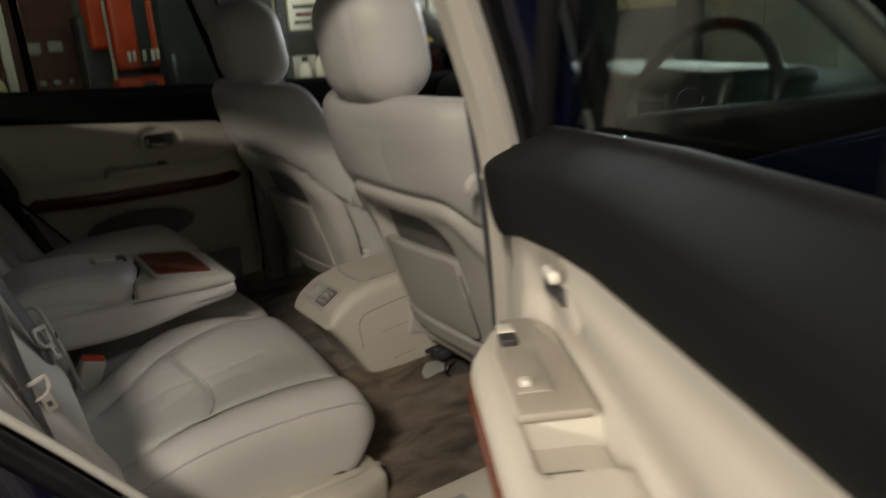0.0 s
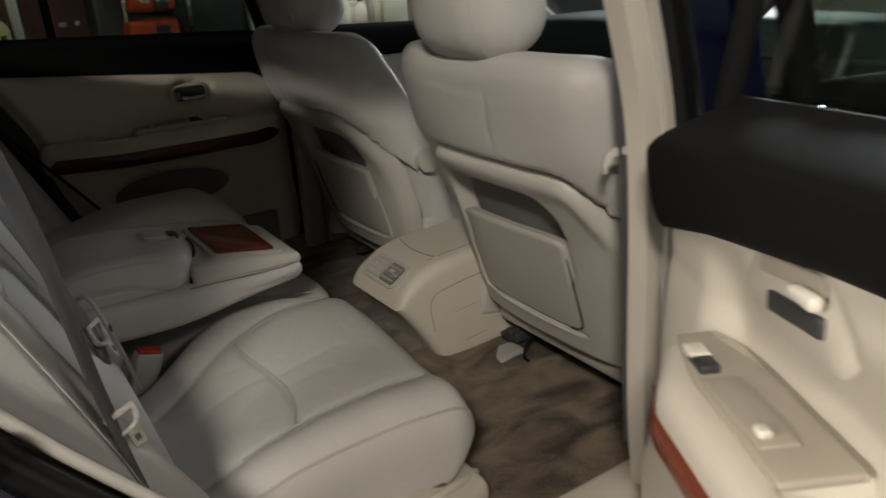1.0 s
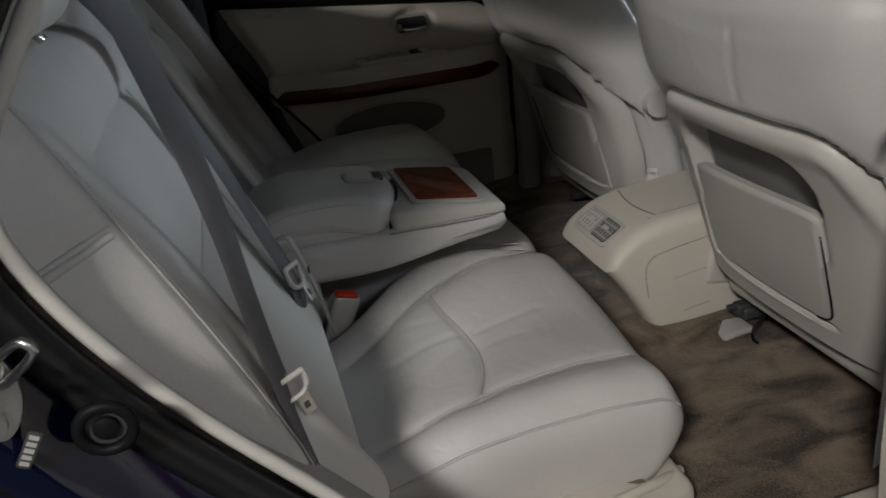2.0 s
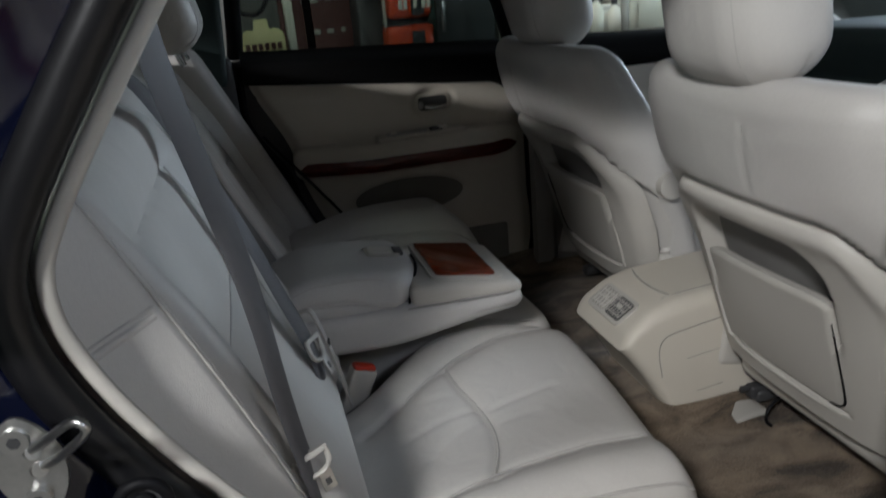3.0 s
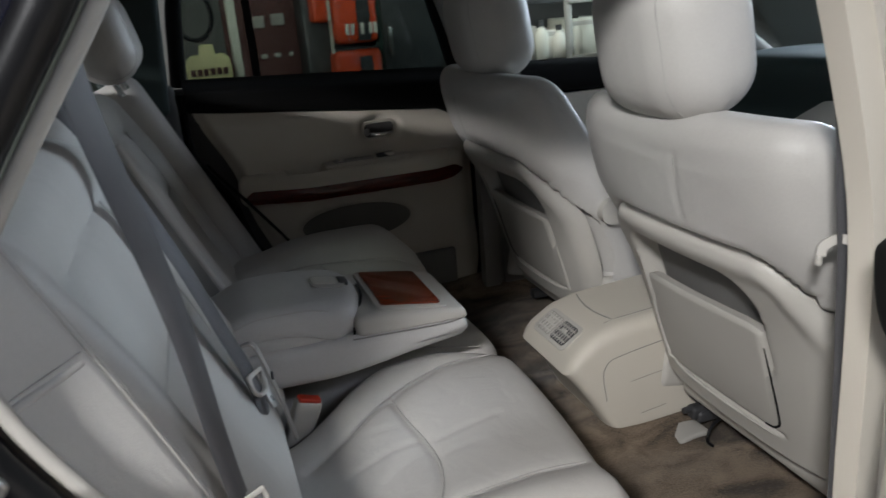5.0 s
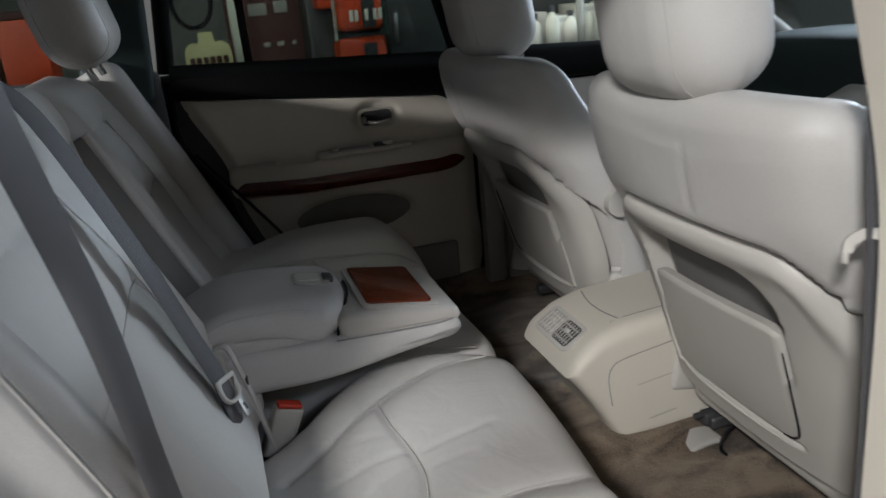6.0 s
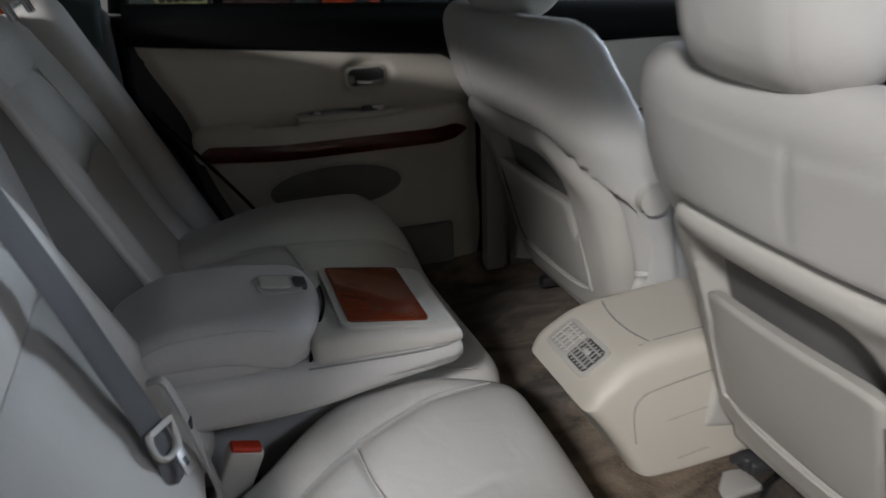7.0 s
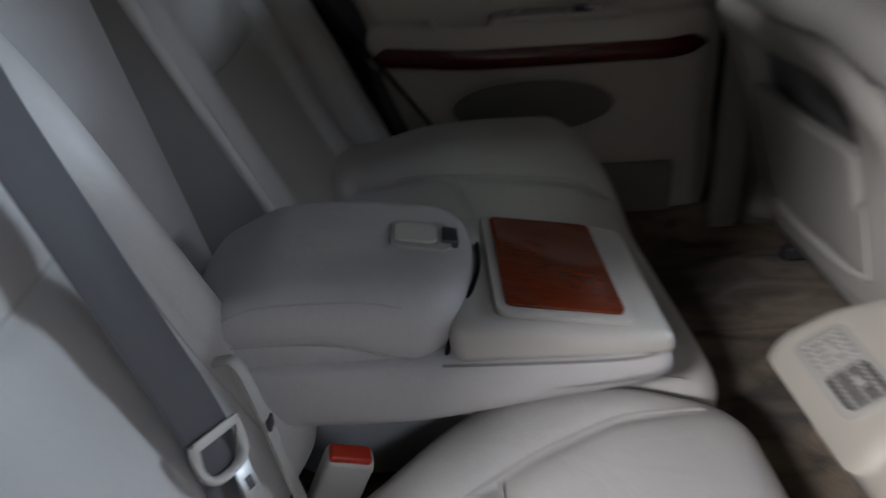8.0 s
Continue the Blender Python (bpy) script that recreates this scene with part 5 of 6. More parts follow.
def rear_door(name, label, m, sg):
    t = thing(name, (0, 0, 0), label, "car door", "rear doors", m=m)

    def Y(p):
        x = p[0] if sg < 0 or p[0] > -0.42 else -0.42 + (p[0] + 0.42) * 1.75
        return (x, p[1] * sg, p[2])

    fx = 0.062 if sg > 0 else 0.0
    lift, hx, hz = (0.018, -0.222, 1.014) if sg > 0 else (0.0, -0.255, 1.005)
    dz = -0.022 if sg > 0 else 0.0

    def PX(x):
        """Place of the switches along the armrest."""
        return -0.158 + (x + 0.262) * 1.02 if sg > 0 else x

    def panel(u, v):
        z0 = 0.47
        zz = lerp(z0, 1.0, v)
        xr = rear_edge(zz)
        x = lerp(xr, fx - 0.06 * float(ease(0.60, 0.47, zz)) ** 2, u)
        z = lerp(z0, belt_z(x, lift), v)
        y = 0.006 * math.sin(v * math.pi) + 0.018 * float(ease(0.74, 0.66, z)) - (0.020 if sg > 0 else 0.02) * float(ease(0.05, 0.0, fx - x)) ** 2 - 0.02 * float(ease(0.03, 0.0, x - xr))
        y -= 0.014 * float(ease(0.044, 0.032, math.hypot((x - hx) / (2.0 if sg > 0 else 1.5), (z - hz) * 1.0)))
        if sg > 0:
            y -= 0.030 * float(ease(1.04, 0.94, z)) * float(ease(0.84, 0.88, z)) * float(ease(-0.06, -0.12, x))
        # sunk speaker field and map pocket
        y -= 0.012 * float(ease(1.0, 0.86, math.hypot((x + 0.34) / 0.165, (z - 0.765) / 0.058)))
        # stitched feature line under the belt
        y -= 0.0025 * float(crease(z - (belt_z(x, lift) - 0.028), 0.005)) * float(ease(-0.40, -0.46, x) if sg < 0 else ease(-0.32, -0.35, x))
        y -= 0.003 * float(crease(z - 0.955 - 0.02 * math.sin(x * 4), 0.012))
        return Y((x, y, z))
    mesh_ob("panel", *slab_data(panel, 84, 66, (0, -0.02 * sg, 0)), CREAM, t, "cream moulded door panel")

    def pad(u, v):
        x = lerp(-0.725, 0.004 if sg < 0 else 0.064, u)
        zb = belt_z(x, lift) + 0.003
        zt = 1.142 + (0.001 - 0.090 * x if sg > 0 else -0.055 * x) - 0.055 * (1 - math.sqrt(max(0, 1 - max(0, (x - (0.066 if sg > 0 else 0.0) + 0.066) / 0.072) ** 2)))
        z = lerp(zb, zt, v)
        end = math.sqrt(max(0, 1 - max(0, (x + (0.022 if sg < 0 else -0.038)) / 0.0265) ** 2))
        y = 0.008 + ((0.026 if sg > 0 else 0.034) * math.sin(min(1, v * 1.15) ** 0.6 * math.pi * 0.5) - 0.085 * float(ease(0.62, 1.0, v)) ** 1.4)
        y = lerp(-0.06, y, end ** 0.7) - (0.012 if sg > 0 else 0.0) * float(ease(0.05, 0.0, 0.064 - x)) ** 2
        z = lerp(lerp(zb, zt, 0.5), z, 0.8 + 0.2 * end)
        return Y((x, y, z))
    mesh_ob("upper_trim", *slab_data(pad, 60, 22, (0, -0.012 * sg, -0.001)), BLACK, t, "soft black upper door trim")

    # armrest with wood strip
    al, ac, c0, aw, ay = (0.54, -0.350, 0.030, 0.12, 0.024) if sg > 0 else (0.60, -0.335, -0.080, 0.09, 0.028)

    def arm(P):
        P[:, 0] *= al / 0.60
        x = P[:, 0] * 0.60 / al
        P[:, 2] += 0.012 * ease(0.1, 0.29, x) * (P[:, 2] < 0)
        nar = 1 - 0.55 * ease(-0.1, -0.30, x) - 0.25 * ease(0.2, 0.30, x)
        cup = ease(c0, c0 - 0.008, x) * ease(c0 - 0.105, c0 - 0.085, x) * ease(0.032, 0.026, P[:, 1]) * ease(0.0, 0.03, P[:, 2])
        P[:, 2] -= 0.030 * cup
        P[:, 1] = (P[:, 1] + aw / 2) * nar - aw / 2
        return P
    P, F = rbox_data((0.60, aw, 0.082), 0.026, (80, 20, 4), arm, 4)
    a = mesh_ob("armrest", [Y((p[0] + ac, p[1] + ay, p[2] + 0.893 + dz)) for p in P], F, CREAM, t, "cream padded armrest")

    def strip(u, v):
        x = lerp(-0.622, -0.048, u)
        nar = 1 - 0.55 * float(ease(-0.435, -0.635, x)) - 0.25 * float(ease(-0.135, -0.035, x))
        y = (0.12 * nar - 0.036 if sg > 0 else 0.09 * nar - 0.017) + 0.0035 * math.sin(v * math.pi)
        taper = float(ease(0, 0.03, u)) * float(ease(1, 0.94, u)) ** 0.5
        z = 0.8775 + (v - 0.5) * 0.034 * (0.15 + 0.85 * taper) + 0.004 * float(ease(0.85, 1, u))
        return Y(((x + 0.335) * al / 0.60 + ac, y + 0.002, z + dz))
    # The far strip takes the copy darkened for shade.
    mesh_ob("wood_strip", *slab_data(strip, 60, 8, (0, -0.008 * sg, 0)), WOOD_SHADED if sg < 0 else WOOD, t, "glossy dark red walnut strip")

    # handle: bezel, dark cup, chrome lever

    def outl(w, h, r, dx=0):
        return [(p[0] + dx, p[1]) for p in round_rect(w, h, r)]

    def plate(nm, w, h, r, dep, y, mt, lb=""):
        out = outl(w, h, r)
        n = len(out)
        V = [Y((hx + p[0], y, hz + p[1])) for p in out] + [Y((hx + p[0] * 0.94, y + dep, hz + p[1] * 0.94)) for p in out]
        Fq = [[i, (i + 1) % n, n + (i + 1) % n, n + i] for i in range(n)] + [list(range(n))[::-1], list(range(n, 2 * n))]
        return mesh_ob(nm, V, Fq, mt, t, lb)
    if sg > 0:
        plate("handle_bezel", 0.176, 0.082, 0.036, 0.003, -0.010, CREAM, "cream handle surround")
        plate("handle_cup", 0.160, 0.066, 0.030, 0.002, -0.007, CREAM, "shaded handle cup")
        # Dark and taupe plates paint the shadow openings of the cream recess.
        for c, s2, tl, mt in (((-0.006, -0.003, -0.010), (0.082, 0.006, 0.019), -7, DARKM), ((0.004, -0.003, 0.022), (0.098, 0.006, 0.017), -9, SWITCH)):
            P, F = rbox_data(s2, 0.0028, (4, 1, 2), None, 2)
            ca, sa = math.cos(radians(tl)), math.sin(radians(tl))
            mesh_ob("cup_slot", [Y((hx + c[0] + p[0] * ca - p[2] * sa, p[1] + c[1], hz + c[2] + p[0] * sa + p[2] * ca)) for p in P], F, mt, t, "plate painting the shadow opening behind the lever")
        P, F = rbox_data((0.038, 0.014, 0.015), 0.006, (8, 2, 2), lambda P: P * np.stack([np.ones(len(P)), np.ones(len(P)), 1 - 0.5 * ease(-0.01, 0.033, P[:, 0])], axis=1), 3)
        mesh_ob("lever", [Y((p[0] + hx - 0.032, p[1] + 0.006, p[2] + hz + 0.018)) for p in P], F, WHITEP, t, "pale door lever")
    else:
        plate("handle_bezel", 0.094, 0.050, 0.016, 0.003, -0.006, CREAM, "grey handle surround")
        # Shade inside the far cup is put into its dark colour.
        plate("handle_cup", 0.080, 0.037, 0.012, 0.003, -0.0035, DARKCLOTH, "handle cup darkened for the shade in it")
        P, F = rbox_data((0.062, 0.012, 0.011), 0.005, (6, 2, 2), lambda P: P + np.stack([0 * P[:, 0], 0.006 * np.sin((P[:, 0] + 0.035) / 0.07 * math.pi), -0.004 * np.sin((P[:, 0] + 0.035) / 0.07 * math.pi)], axis=1), 3)
        mesh_ob("lever", [Y((p[0] + hx + 0.004, p[1] + 0.010, p[2] + hz - 0.006)) for p in P], F, CHROME, t, "chrome door lever")
        P, F = rbox_data((0.012, 0.012, 0.018), 0.004, (2, 2, 2), None, 2)
        mesh_ob("lock_knob", [Y((p[0] + hx - 0.034, p[1] + 0.006, p[2] + hz - 0.002)) for p in P], F, GREYP, t)

    # switch plate on the armrest
    P, F = rbox_data((0.240 if sg > 0 else 0.235, 0.072 if sg > 0 else 0.052, 0.010), 0.004, (8, 3, 1), lambda P: P * np.stack([np.ones(len(P)), 1 - (0.5 if sg > 0 else 0.35) * ease(0.03, 0.12, P[:, 0]), np.ones(len(P))], axis=1), 2)
    sp = mesh_ob("switch_plate", [Y((p[0] + PX(-0.313 if sg > 0 else -0.300), p[1] + (0.020 if sg > 0 else 0.034), p[2] + 0.9365 + dz)) for p in P], F, SWITCH if sg > 0 else CREAM, t, "switch plate")
    P, F = rbox_data((0.032, 0.020, 0.010), 0.003, (2, 2, 2), None, 2)
    mesh_ob("window_switch", [Y((p[0] + PX(-0.262), p[1] + 0.038, p[2] + 0.945 + dz)) for p in P], F, DARKM, sp, "dark window switch")
    mesh_ob("switch_cap", [Y((p[0] * 0.8 + PX(-0.245), p[1] + 0.038, p[2] * 0.9 + 0.947 + dz)) for p in P], F, WHITEP, sp)
    P, F = rbox_data((0.105, 0.034, 0.003), 0.001, (3, 2, 1), None, 2)
    mesh_ob("ashtray_lid", [Y((p[0] + PX(-0.340), p[1] + 0.034, p[2] + 0.943 + dz)) for p in P], F, SWITCH if sg > 0 else GREYP, sp)
    P, F = rbox_data((0.014, 0.012, 0.008), 0.003, (2, 2, 1), None, 2)
    mesh_ob("lid_button", [Y((p[0] + PX(-0.375), p[1] + 0.040, p[2] + 0.947 + dz)) for p in P], F, WHITEP, sp)
    P, F = rbox_data((0.014, 0.040, 0.004), 0.001, (2, 2, 1), None, 2)
    mesh_ob("pull_cup_slot", [Y((p[0] + PX(-0.485), p[1] + 0.030, p[2] + 0.9075 + dz)) for p in P], F, DARKM, t, "dark pull cup slot")

    # speaker grille, map pocket: both set darker on the far door
    V, F = sheet_data(lambda u, v: Y((-0.34 + 0.150 * (2 * u - 1) * math.sqrt(1 - 0.5 * (2 * v - 1) ** 2), -0.002 + 0.003 * math.sin(u * math.pi), 0.765 + 0.050 * (2 * v - 1) * math.sqrt(1 - 0.5 * (2 * u - 1) ** 2))), 16, 8)
    mesh_ob("speaker_grille", V, F, SPEAKER if sg < 0 else CREAM, t, "speaker grille, darker on the far door")
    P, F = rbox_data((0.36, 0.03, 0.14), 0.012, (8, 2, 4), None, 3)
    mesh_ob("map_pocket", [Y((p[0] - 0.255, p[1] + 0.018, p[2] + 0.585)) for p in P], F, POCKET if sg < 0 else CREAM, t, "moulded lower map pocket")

    # body of the door behind the trim, frame and glass
    def skin(u, v):
        z = lerp(0.40, 1.13, v)
        x = lerp(rear_edge(z) - 0.045, 0.02, u)
        return Y((x, -0.135 + 0.03 * math.sin(v * math.pi), z))
    mesh_ob("outer_skin", *slab_data(skin, 14, 14, (0, 0.02 * sg, 0)), PAINT, t, "dark blue painted outer skin")
    edge = [(rear_edge(z) - 0.02, -0.06, z) for z in np.linspace(0.43, 1.10, 20)]
    ribbon("rear_end", [Y(p) for p in edge], (0, 1, 0), 0.13, 0.01, PAINT, t)
    ribbon("front_end", [Y((0.006, -0.065, z)) for z in np.linspace(0.43, 1.12, 12)], (0, 1, 0), 0.12, 0.01, PAINT, t)
    rbox_p, F = rbox_data((0.70, 0.12, 0.03), 0.008, (6, 2, 1), None, 2)
    mesh_ob("bottom_end", [Y((p[0] - 0.30, p[1] - 0.07, p[2] + 0.435)) for p in rbox_p], F, PAINT, t)
    fr = smooth_line([(0.0, -0.075, 1.12), (-0.05, -0.078, 1.30), (-0.10, -0.09, 1.46), (-0.17, -0.10, 1.53), (-0.40, -0.10, 1.55), (-0.60, -0.10, 1.52), (-0.70, -0.095, 1.40), (-0.735, -0.08, 1.16)], 60)
    if sg > 0:
        fr = [Vector((p.x + 0.012, p.y + 0.03, p.z)) for p in fr]
    tube("window_frame", [Y(p) for p in fr], 0.014 if sg > 0 else 0.020, BLACK, t, "black window frame", sides=8)
    ribbon("window_divider", [Y((-0.540, -0.082, 1.13)), Y((-0.541, -0.09, 1.33)), Y((-0.545, -0.10, 1.53))], (1, 0, 0), 0.020, 0.018, RUBBER, t, "black window divider bar")
    def pane(x0, x1):
        return lambda u, v: Y((lerp(x0, x1, u) - (0.08 * v if x1 > -0.3 else 0) * u, lerp(-0.08, -0.10, v), lerp(1.12, 1.54, v)))
    for nm, x0, x1 in (("glass", -0.53, 0.0), ("quarter_glass", -0.72, -0.55)):
        g = mesh_ob(nm, *slab_data(pane(x0, x1), 4, 4, (0, 0.003 * sg, 0)), GLASS_R if sg < 0 else GLASS_D, t, "tinted door window glass")
        g.visible_shadow = False
    if sg < 0:
        tube("door_seal", [Y(p) for p in smooth_line([(0.010, -0.004, 1.0), (0.012, -0.002, 0.80), (0.008, 0.0, 0.62), (-0.02, 0.0, 0.52), (-0.10, 0.0, 0.475), (-0.3, 0, 0.465)], 40)], 0.007, RUBBER, t, "black rubber door seal")
        tube("rear_seal", [Y((rear_edge(z) - 0.012, -0.006, z)) for z in np.linspace(0.5, 1.15, 24)], 0.008, RUBBER, t)
    return t


rear_door("rear_door", "open rear door with black upper trim and cream panel", pose(0.495, -0.750, 0.006, 0, 0, 62), 1)
rear_door("rear_door", "closed rear door with armrest walnut darkened for shade", pose(0.645, 0.755, 0), -1)


# ---- jamb fittings ----
def striker():
    t = thing("door_striker", (-0.259, -0.73, 1.06), "zinc steel door striker loop on its plate", "striker")
    M = pose(-0.2560, -0.728, 1.056, 90, -4, 0)
    out = [(0.019 * math.cos(a) * (1 + 0.12 * math.cos(2 * a)), 0.036 * math.sin(a)) for a in np.linspace(0, 2 * math.pi, 33)[:-1]]
    prism("plate", out, 0.0035, STEEL, t, bevel=0.001, m=M)
    for s in (-1, 1):
        tube("bolt", [M @ Vector((-0.001, s * 0.022, 0.003)), M @ Vector((-0.001, s * 0.022, 0.008))], 0.0085, STEEL, t, sides=16)
        tube("bolt_socket", [M @ Vector((-0.001, s * 0.022, 0.0081)), M @ Vector((-0.001, s * 0.022, 0.0085))], 0.0042, DARKM, t, sides=6)
    for s in (-1, 1):
        tube("rod_collar", [M @ Vector((0.004, 0.0045 + s * 0.0065, 0.003)), M @ Vector((0.007, 0.006 + s * 0.0065, 0.007))], 0.0050, STEEL, t, sides=12)
    loop = [M @ Vector(p) for p in ((0.002, 0.011, 0.002), (0.014, 0.019, 0.013), (0.034, 0.034, 0.028), (0.044, 0.039, 0.034), (0.049, 0.034, 0.036), (0.042, 0.025, 0.031), (0.022, 0.009, 0.016), (0.006, -0.002, 0.002))]
    tube("loop", smooth_line(loop, 34), 0.0029, STEEL, t, "bent steel rod loop", sides=10)
    t = thing("door_bumper", (-0.199, -0.725, 1.01), "round black rubber door bumper plug", "bumper")
    M = pose(-0.199, -0.7225, 1.008, 90, 15, 0)
    ring = [M @ Vector((0.0165 * math.cos(a), 0.0165 * math.sin(a), 0.003)) for a in np.linspace(0, 2 * math.pi, 29)[:-1]]
    tube("collar", ring, 0.0042, RUBBER, t, "black rubber collar", sides=8, closed=True)
    tube("seat", [M @ Vector((0, 0, -0.004)), M @ Vector((0, 0, 0.001))], 0.0155, DARKM, t, sides=20)
    tube("button", [M @ Vector((0, 0, 0.001)), M @ Vector((0, 0, 0.004)), M @ Vector((0, 0, 0.006))], [0.0085, 0.008, 0.004], RUBBER, t, "dark centre button", sides=16)
    t = thing("jamb_badge", (-0.245, -0.73, 1.005), "small silver label plate on the painted jamb", "badge")
    B = pose(-0.2445, -0.7262, 1.007, 90, 33, 0)
    prism("plate", round_rect(0.009, 0.028, 0.002), 0.0012, DARKM, t, bevel=0.0003, m=B)
    for i in range(5):
        A = np.array(B @ pose(0, -0.010 + 0.005 * i, 0.0016))
        P, F = rbox_data((0.006, 0.0032, 0.0006), 0, (1, 1, 1), None, 1)
        mesh_ob("print_bar", P @ A[:3, :3].T + A[:3, 3], F, GREYP, t)


striker()


# ---- front belt and pillar guide ----
t = thing("front_belt", (0.52, -0.63, 0.60), "dark grey front seat belt hanging by the pillar", "seat belt")
ribbon("webbing", [(0.515, -0.598, 1.42), (0.540, -0.600, 1.22), (0.560, -0.602, 1.05), (0.572, -0.605, 0.85), (0.58, -0.608, 0.62)], (1, 0.5, 0), 0.046, 0.0018, BELT, t)
t = thing("belt_guide", (0.54, -0.60, 1.03), "pale plastic belt stop hook on the pillar", "belt guide")
ribbon("hook", smooth_line([(0.562, -0.624, 1.056), (0.548, -0.606, 1.060), (0.534, -0.598, 1.053), (0.530, -0.598, 1.042)], 16), (0, 0.2, 1), 0.010, 0.006, SHELL, t)
rbox("stop", (0.529, -0.598, 1.037), (0.007, 0.007, 0.014), 0.003, SHELL, t)


# ---- front of the cabin ----
def dash():
    t = thing("dashboard", (1.4, 0, 0.6), "dark dashboard over pale lower panels", "dashboard")

    def f(P):
        P[:, 2] += 0.03 * (1 - (P[:, 1] / 0.74) ** 2) * ease(-0.05, 0.1, P[:, 2])
        P[:, 0] -= 0.06 * ease(0.0, -0.1, P[:, 2])
        return P
    rbox("top", (1.52, 0.0, 1.015), (0.46, 1.42, 0.17), 0.06, DASH, t, n=(6, 16, 4), f=f)
    rbox("lower_panel", (1.47, 0.0, 0.80), (0.34, 1.42, 0.22), 0.04, CREAM, t, "pale lower dashboard", n=(4, 12, 4))
    rbox("centre_fascia", (1.30, 0.02, 0.85), (0.16, 0.34, 0.36), 0.03, SHELL, t, n=(3, 6, 4), rot=(0, -20, 0))
    rbox("wood_fascia", (1.235, 0.02, 0.93), (0.02, 0.26, 0.10), 0.008, WOOD_SHADED, t, "walnut centre fascia", rot=(0, -20, 0))
    for y in (-0.62, 0.62):
        v = rbox("side_vent", (1.245, y, 1.0), (0.02, 0.11, 0.07), 0.01, DARKM, t, "dark side air vent")
        for i in range(4):
            rbox("slat", (1.234, y, 0.975 + 0.017 * i), (0.006, 0.10, 0.004), 0.001, BLACK, v)
    rbox("instrument_hood", (1.40, -0.40, 1.10), (0.18, 0.36, 0.09), 0.035, DASH, t, n=(3, 8, 3))
    t = thing("steering_wheel", (1.30, -0.40, 0.95), "black leather steering wheel with chrome badge shape", "steering wheel")
    M = pose(1.30, -0.40, 1.07, 0, -66, 0)
    tube("rim", [M @ Vector((0.185 * math.cos(a), 0.185 * math.sin(a), 0)) for a in np.linspace(0, 2 * math.pi, 49)[:-1]], 0.015, WHEELM, t, sides=10, closed=True)
    P, F = rbox_data((0.15, 0.17, 0.06), 0.03, (4, 4, 2), None, 4)
    A = np.array(M)
    mesh_ob("hub", P @ A[:3, :3].T + A[:3, 3], F, WHEELM, t)
    for a in (90, 270, 180):
        d = Vector((math.cos(radians(a)), math.sin(radians(a)), 0))
        tube("spoke", [M @ (d * 0.05), M @ (d * 0.18)], 0.014, WHEELM, t, flat=0.6)
    tube("badge", [M @ Vector((0.026 * math.cos(a), 0.036 * math.sin(a), 0.032)) for a in np.linspace(0, 2 * math.pi, 25)[:-1]], 0.0025, CHROME, t, closed=True)
    tube("column", [M @ Vector((0, 0, -0.02)), M @ Vector((0, 0, -0.25))], 0.05, WHEELM, t, sides=12)
    for y in (-0.47, -0.25):
        s = thing("column_stalk", (1.3, y, 0.98), "black switch stalk by the steering wheel", "stalk")
        tube("stalk", [(1.38, -0.36 + (y + 0.36) * 0.3, 1.05), (1.36, y - 0.04 * (1 if y < -0.36 else -1), 1.075)], 0.008, WHEELM, s)
    t = thing("gear_selector", (1.08, 0.02, 0.8), "gear selector on the console", "gear lever")
    tube("lever", [(1.12, 0.02, 0.76), (1.10, 0.02, 0.87)], 0.010, CHROME, t)
    rbox("knob", (1.10, 0.02, 0.885), (0.05, 0.04, 0.06), 0.018, BLACK, t)


dash()


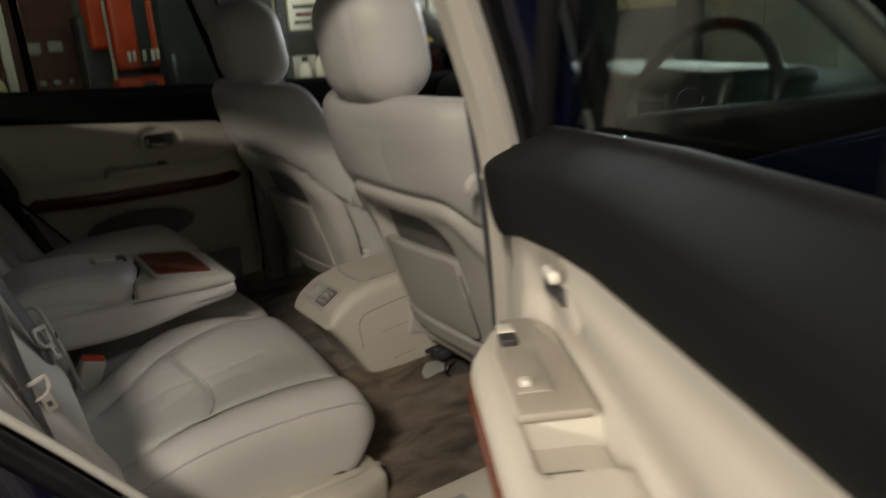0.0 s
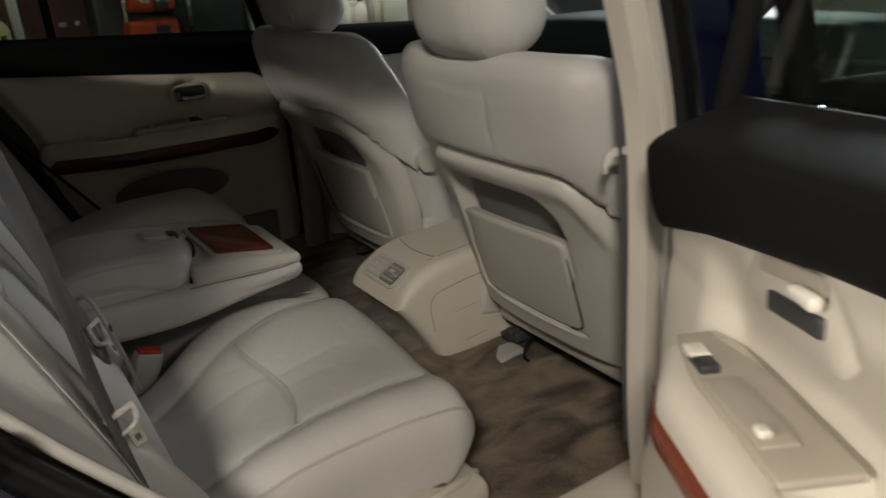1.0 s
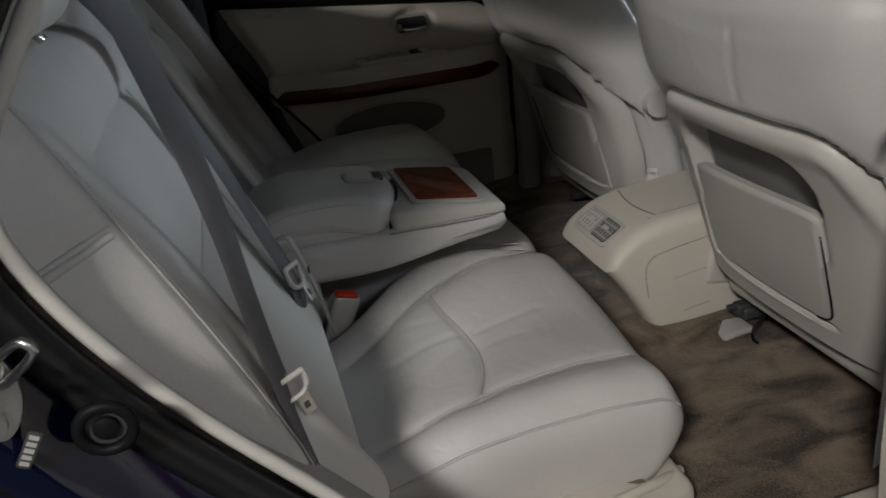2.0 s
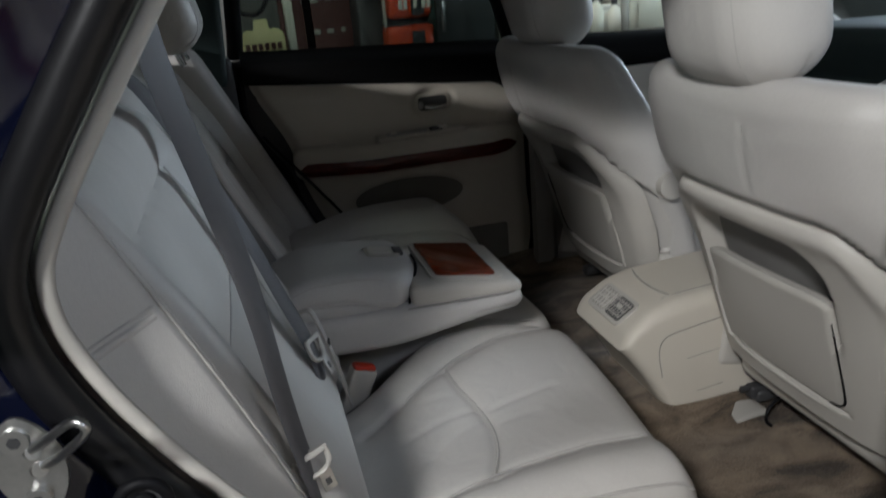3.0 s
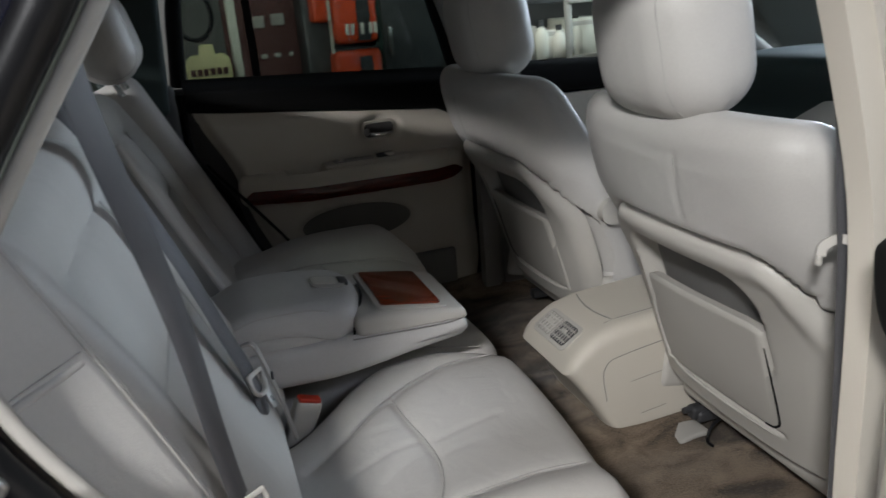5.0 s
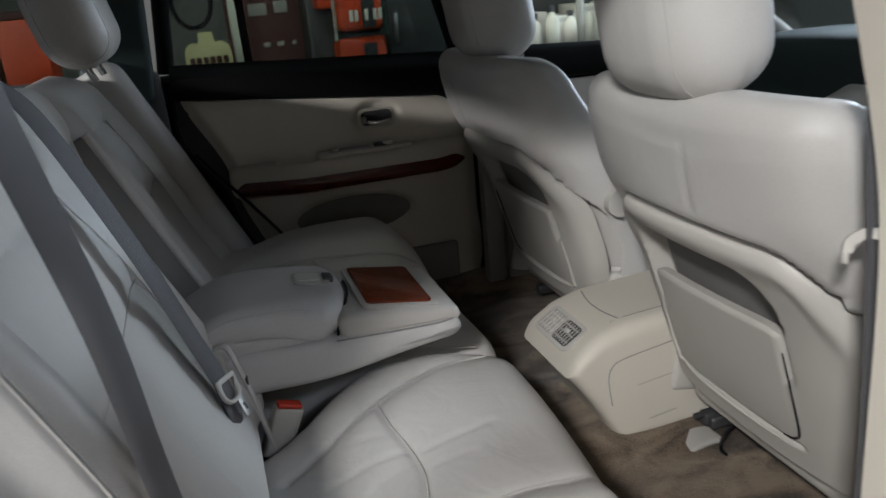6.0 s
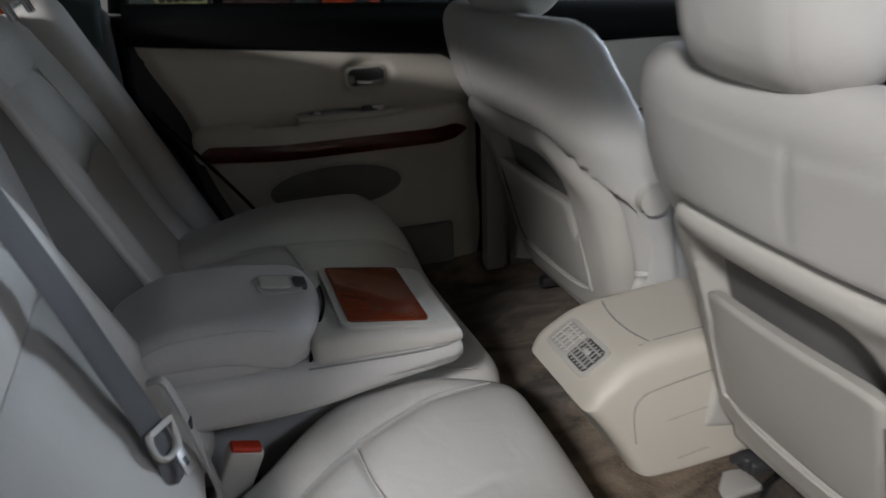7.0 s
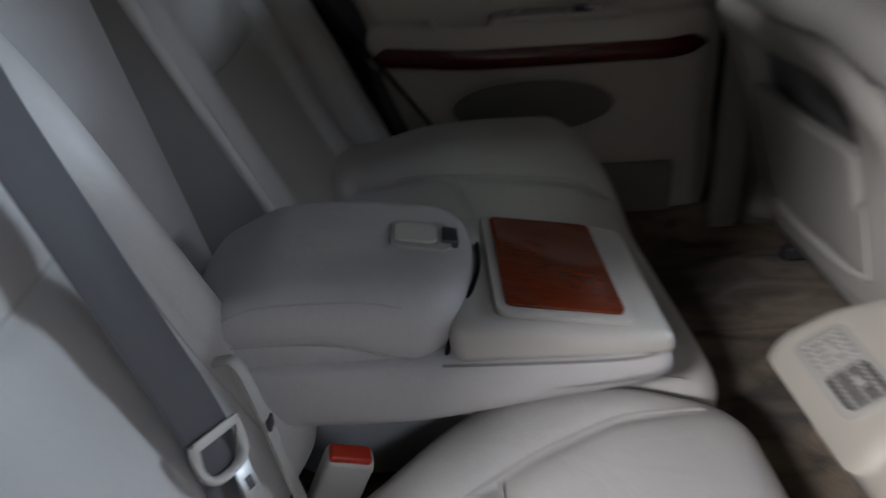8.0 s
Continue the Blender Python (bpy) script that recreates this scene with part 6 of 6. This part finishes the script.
def front_door(sd, label):
    t = thing("front_door", (1.1, sd * 0.76, 0.5), label, "car door", "front doors")
    sg = -sd

    def pan(u, v):
        x, z = lerp(0.70, 1.58, u), lerp(0.47, 1.035, v)
        return (x, sd * (0.765 - 0.012 * math.sin(v * math.pi)), z)
    mesh_ob("panel", *slab_data(pan, 20, 16, (0, 0.02 * sd, 0)), CREAM, t, "cream moulded door panel")
    rbox("upper_trim", (1.14, sd * 0.775, 1.078), (0.90, 0.07, 0.088), 0.03, BLACK, t, "dark upper door trim", n=(8, 3, 3), f=lambda P: P + np.stack([0 * P[:, 0], 0 * P[:, 0], -0.05 * P[:, 0]], axis=1))
    rbox("armrest", (1.15, sd * 0.725, 0.86), (0.60, 0.07, 0.07), 0.025, CREAM, t, n=(6, 3, 3))
    rbox("wood_strip", (1.15, sd * 0.687, 0.87), (0.56, 0.006, 0.03), 0.002, WOOD_SHADED, t, "walnut door strip")
    rbox("outer_skin", (1.14, sd * 0.86, 0.745), (0.94, 0.03, 0.65), 0.012, PAINT, t, "dark blue painted outer skin")
    bx = -0.075 if sd < 0 else 0.0
    fr = smooth_line([(0.70 + bx, sd * 0.80, 1.12), (0.66 + bx, sd * 0.77, 1.35), (0.66 + bx, sd * 0.72, 1.50), (0.85, sd * 0.71, 1.52), (1.2, sd * 0.75, 1.35), (1.58, sd * 0.81, 1.10)], 40)
    tube("window_frame", fr, 0.018, BLACK, t, "black window frame")
    g = mesh_ob("glass", *slab_data(lambda u, v: (lerp(0.70 + bx, lerp(1.56, 0.86, v), u) - 0.03 * v, sd * lerp(0.80, 0.715, v), lerp(1.11, 1.51, v)), 4, 4, (0, 0.003 * sd, 0)), GLASS, t, "door window glass")
    g.visible_shadow = False
    if sd > 0:
        mr = rbox("mirror", (1.50, 0.93, 1.14), (0.10, 0.20, 0.14), 0.04, PAINT, t, "dark blue door mirror", n=(3, 4, 3))
    return t


front_door(1, "closed passenger front door with cream panel")
front_door(-1, "closed driver front door with cream panel")
ws = mesh_ob("window_windscreen", *slab_data(lambda u, v: (lerp(1.72, 0.84, v) + 0.10 * (1 - (2 * u - 1) ** 2), lerp(-0.74, 0.74, u) * lerp(1.0, 0.86, v), lerp(1.04, 1.50, v)), 12, 8, (0, 0, 0.004)), GLASS)
ws.visible_shadow = False
tagged(ws, "raked windscreen glass", "windscreen", kind="structure")
rg = mesh_ob("window_tailgate", *slab_data(lambda u, v: (lerp(-1.40, -1.18, v), lerp(-0.66, 0.66, u), lerp(1.16, 1.50, v)), 4, 4, (-0.004, 0, 0)), GLASS_R)
rg.visible_shadow = False
tagged(rg, "dark tinted tailgate window", "window", kind="structure")
rbox("bonnet", (2.25, 0, 0.95), (1.15, 1.6, 0.06), 0.03, PAINT, shell, "dark blue bonnet", n=(8, 10, 1), f=lambda P: P + np.stack([0 * P[:, 0], 0 * P[:, 0], -0.10 * ((P[:, 0] + 0.57) / 1.15) ** 2], axis=1))
rbox("underbody", (0.5, 0, 0.36), (4.3, 1.5, 0.16), 0.05, RUBBER, shell, "dark underbody")


def wheel(x, sd):
    t = thing("wheel", (x, sd * 0.74, 0.0), "black road wheel under the car", "wheel", "car wheels")
    tube("tyre", [(x + 0.27 * math.cos(a), sd * 0.74, 0.352 + 0.27 * math.sin(a)) for a in np.linspace(0, 2 * math.pi, 33)[:-1]], 0.082, RUBBER, t, sides=12, closed=True)
    tube("rim", [(x, sd * 0.69, 0.352), (x, sd * 0.79, 0.352)], 0.20, STEEL, t, sides=24)


for wx in (-0.55, 2.15):
    for sd in (-1, 1):
        wheel(wx, sd)
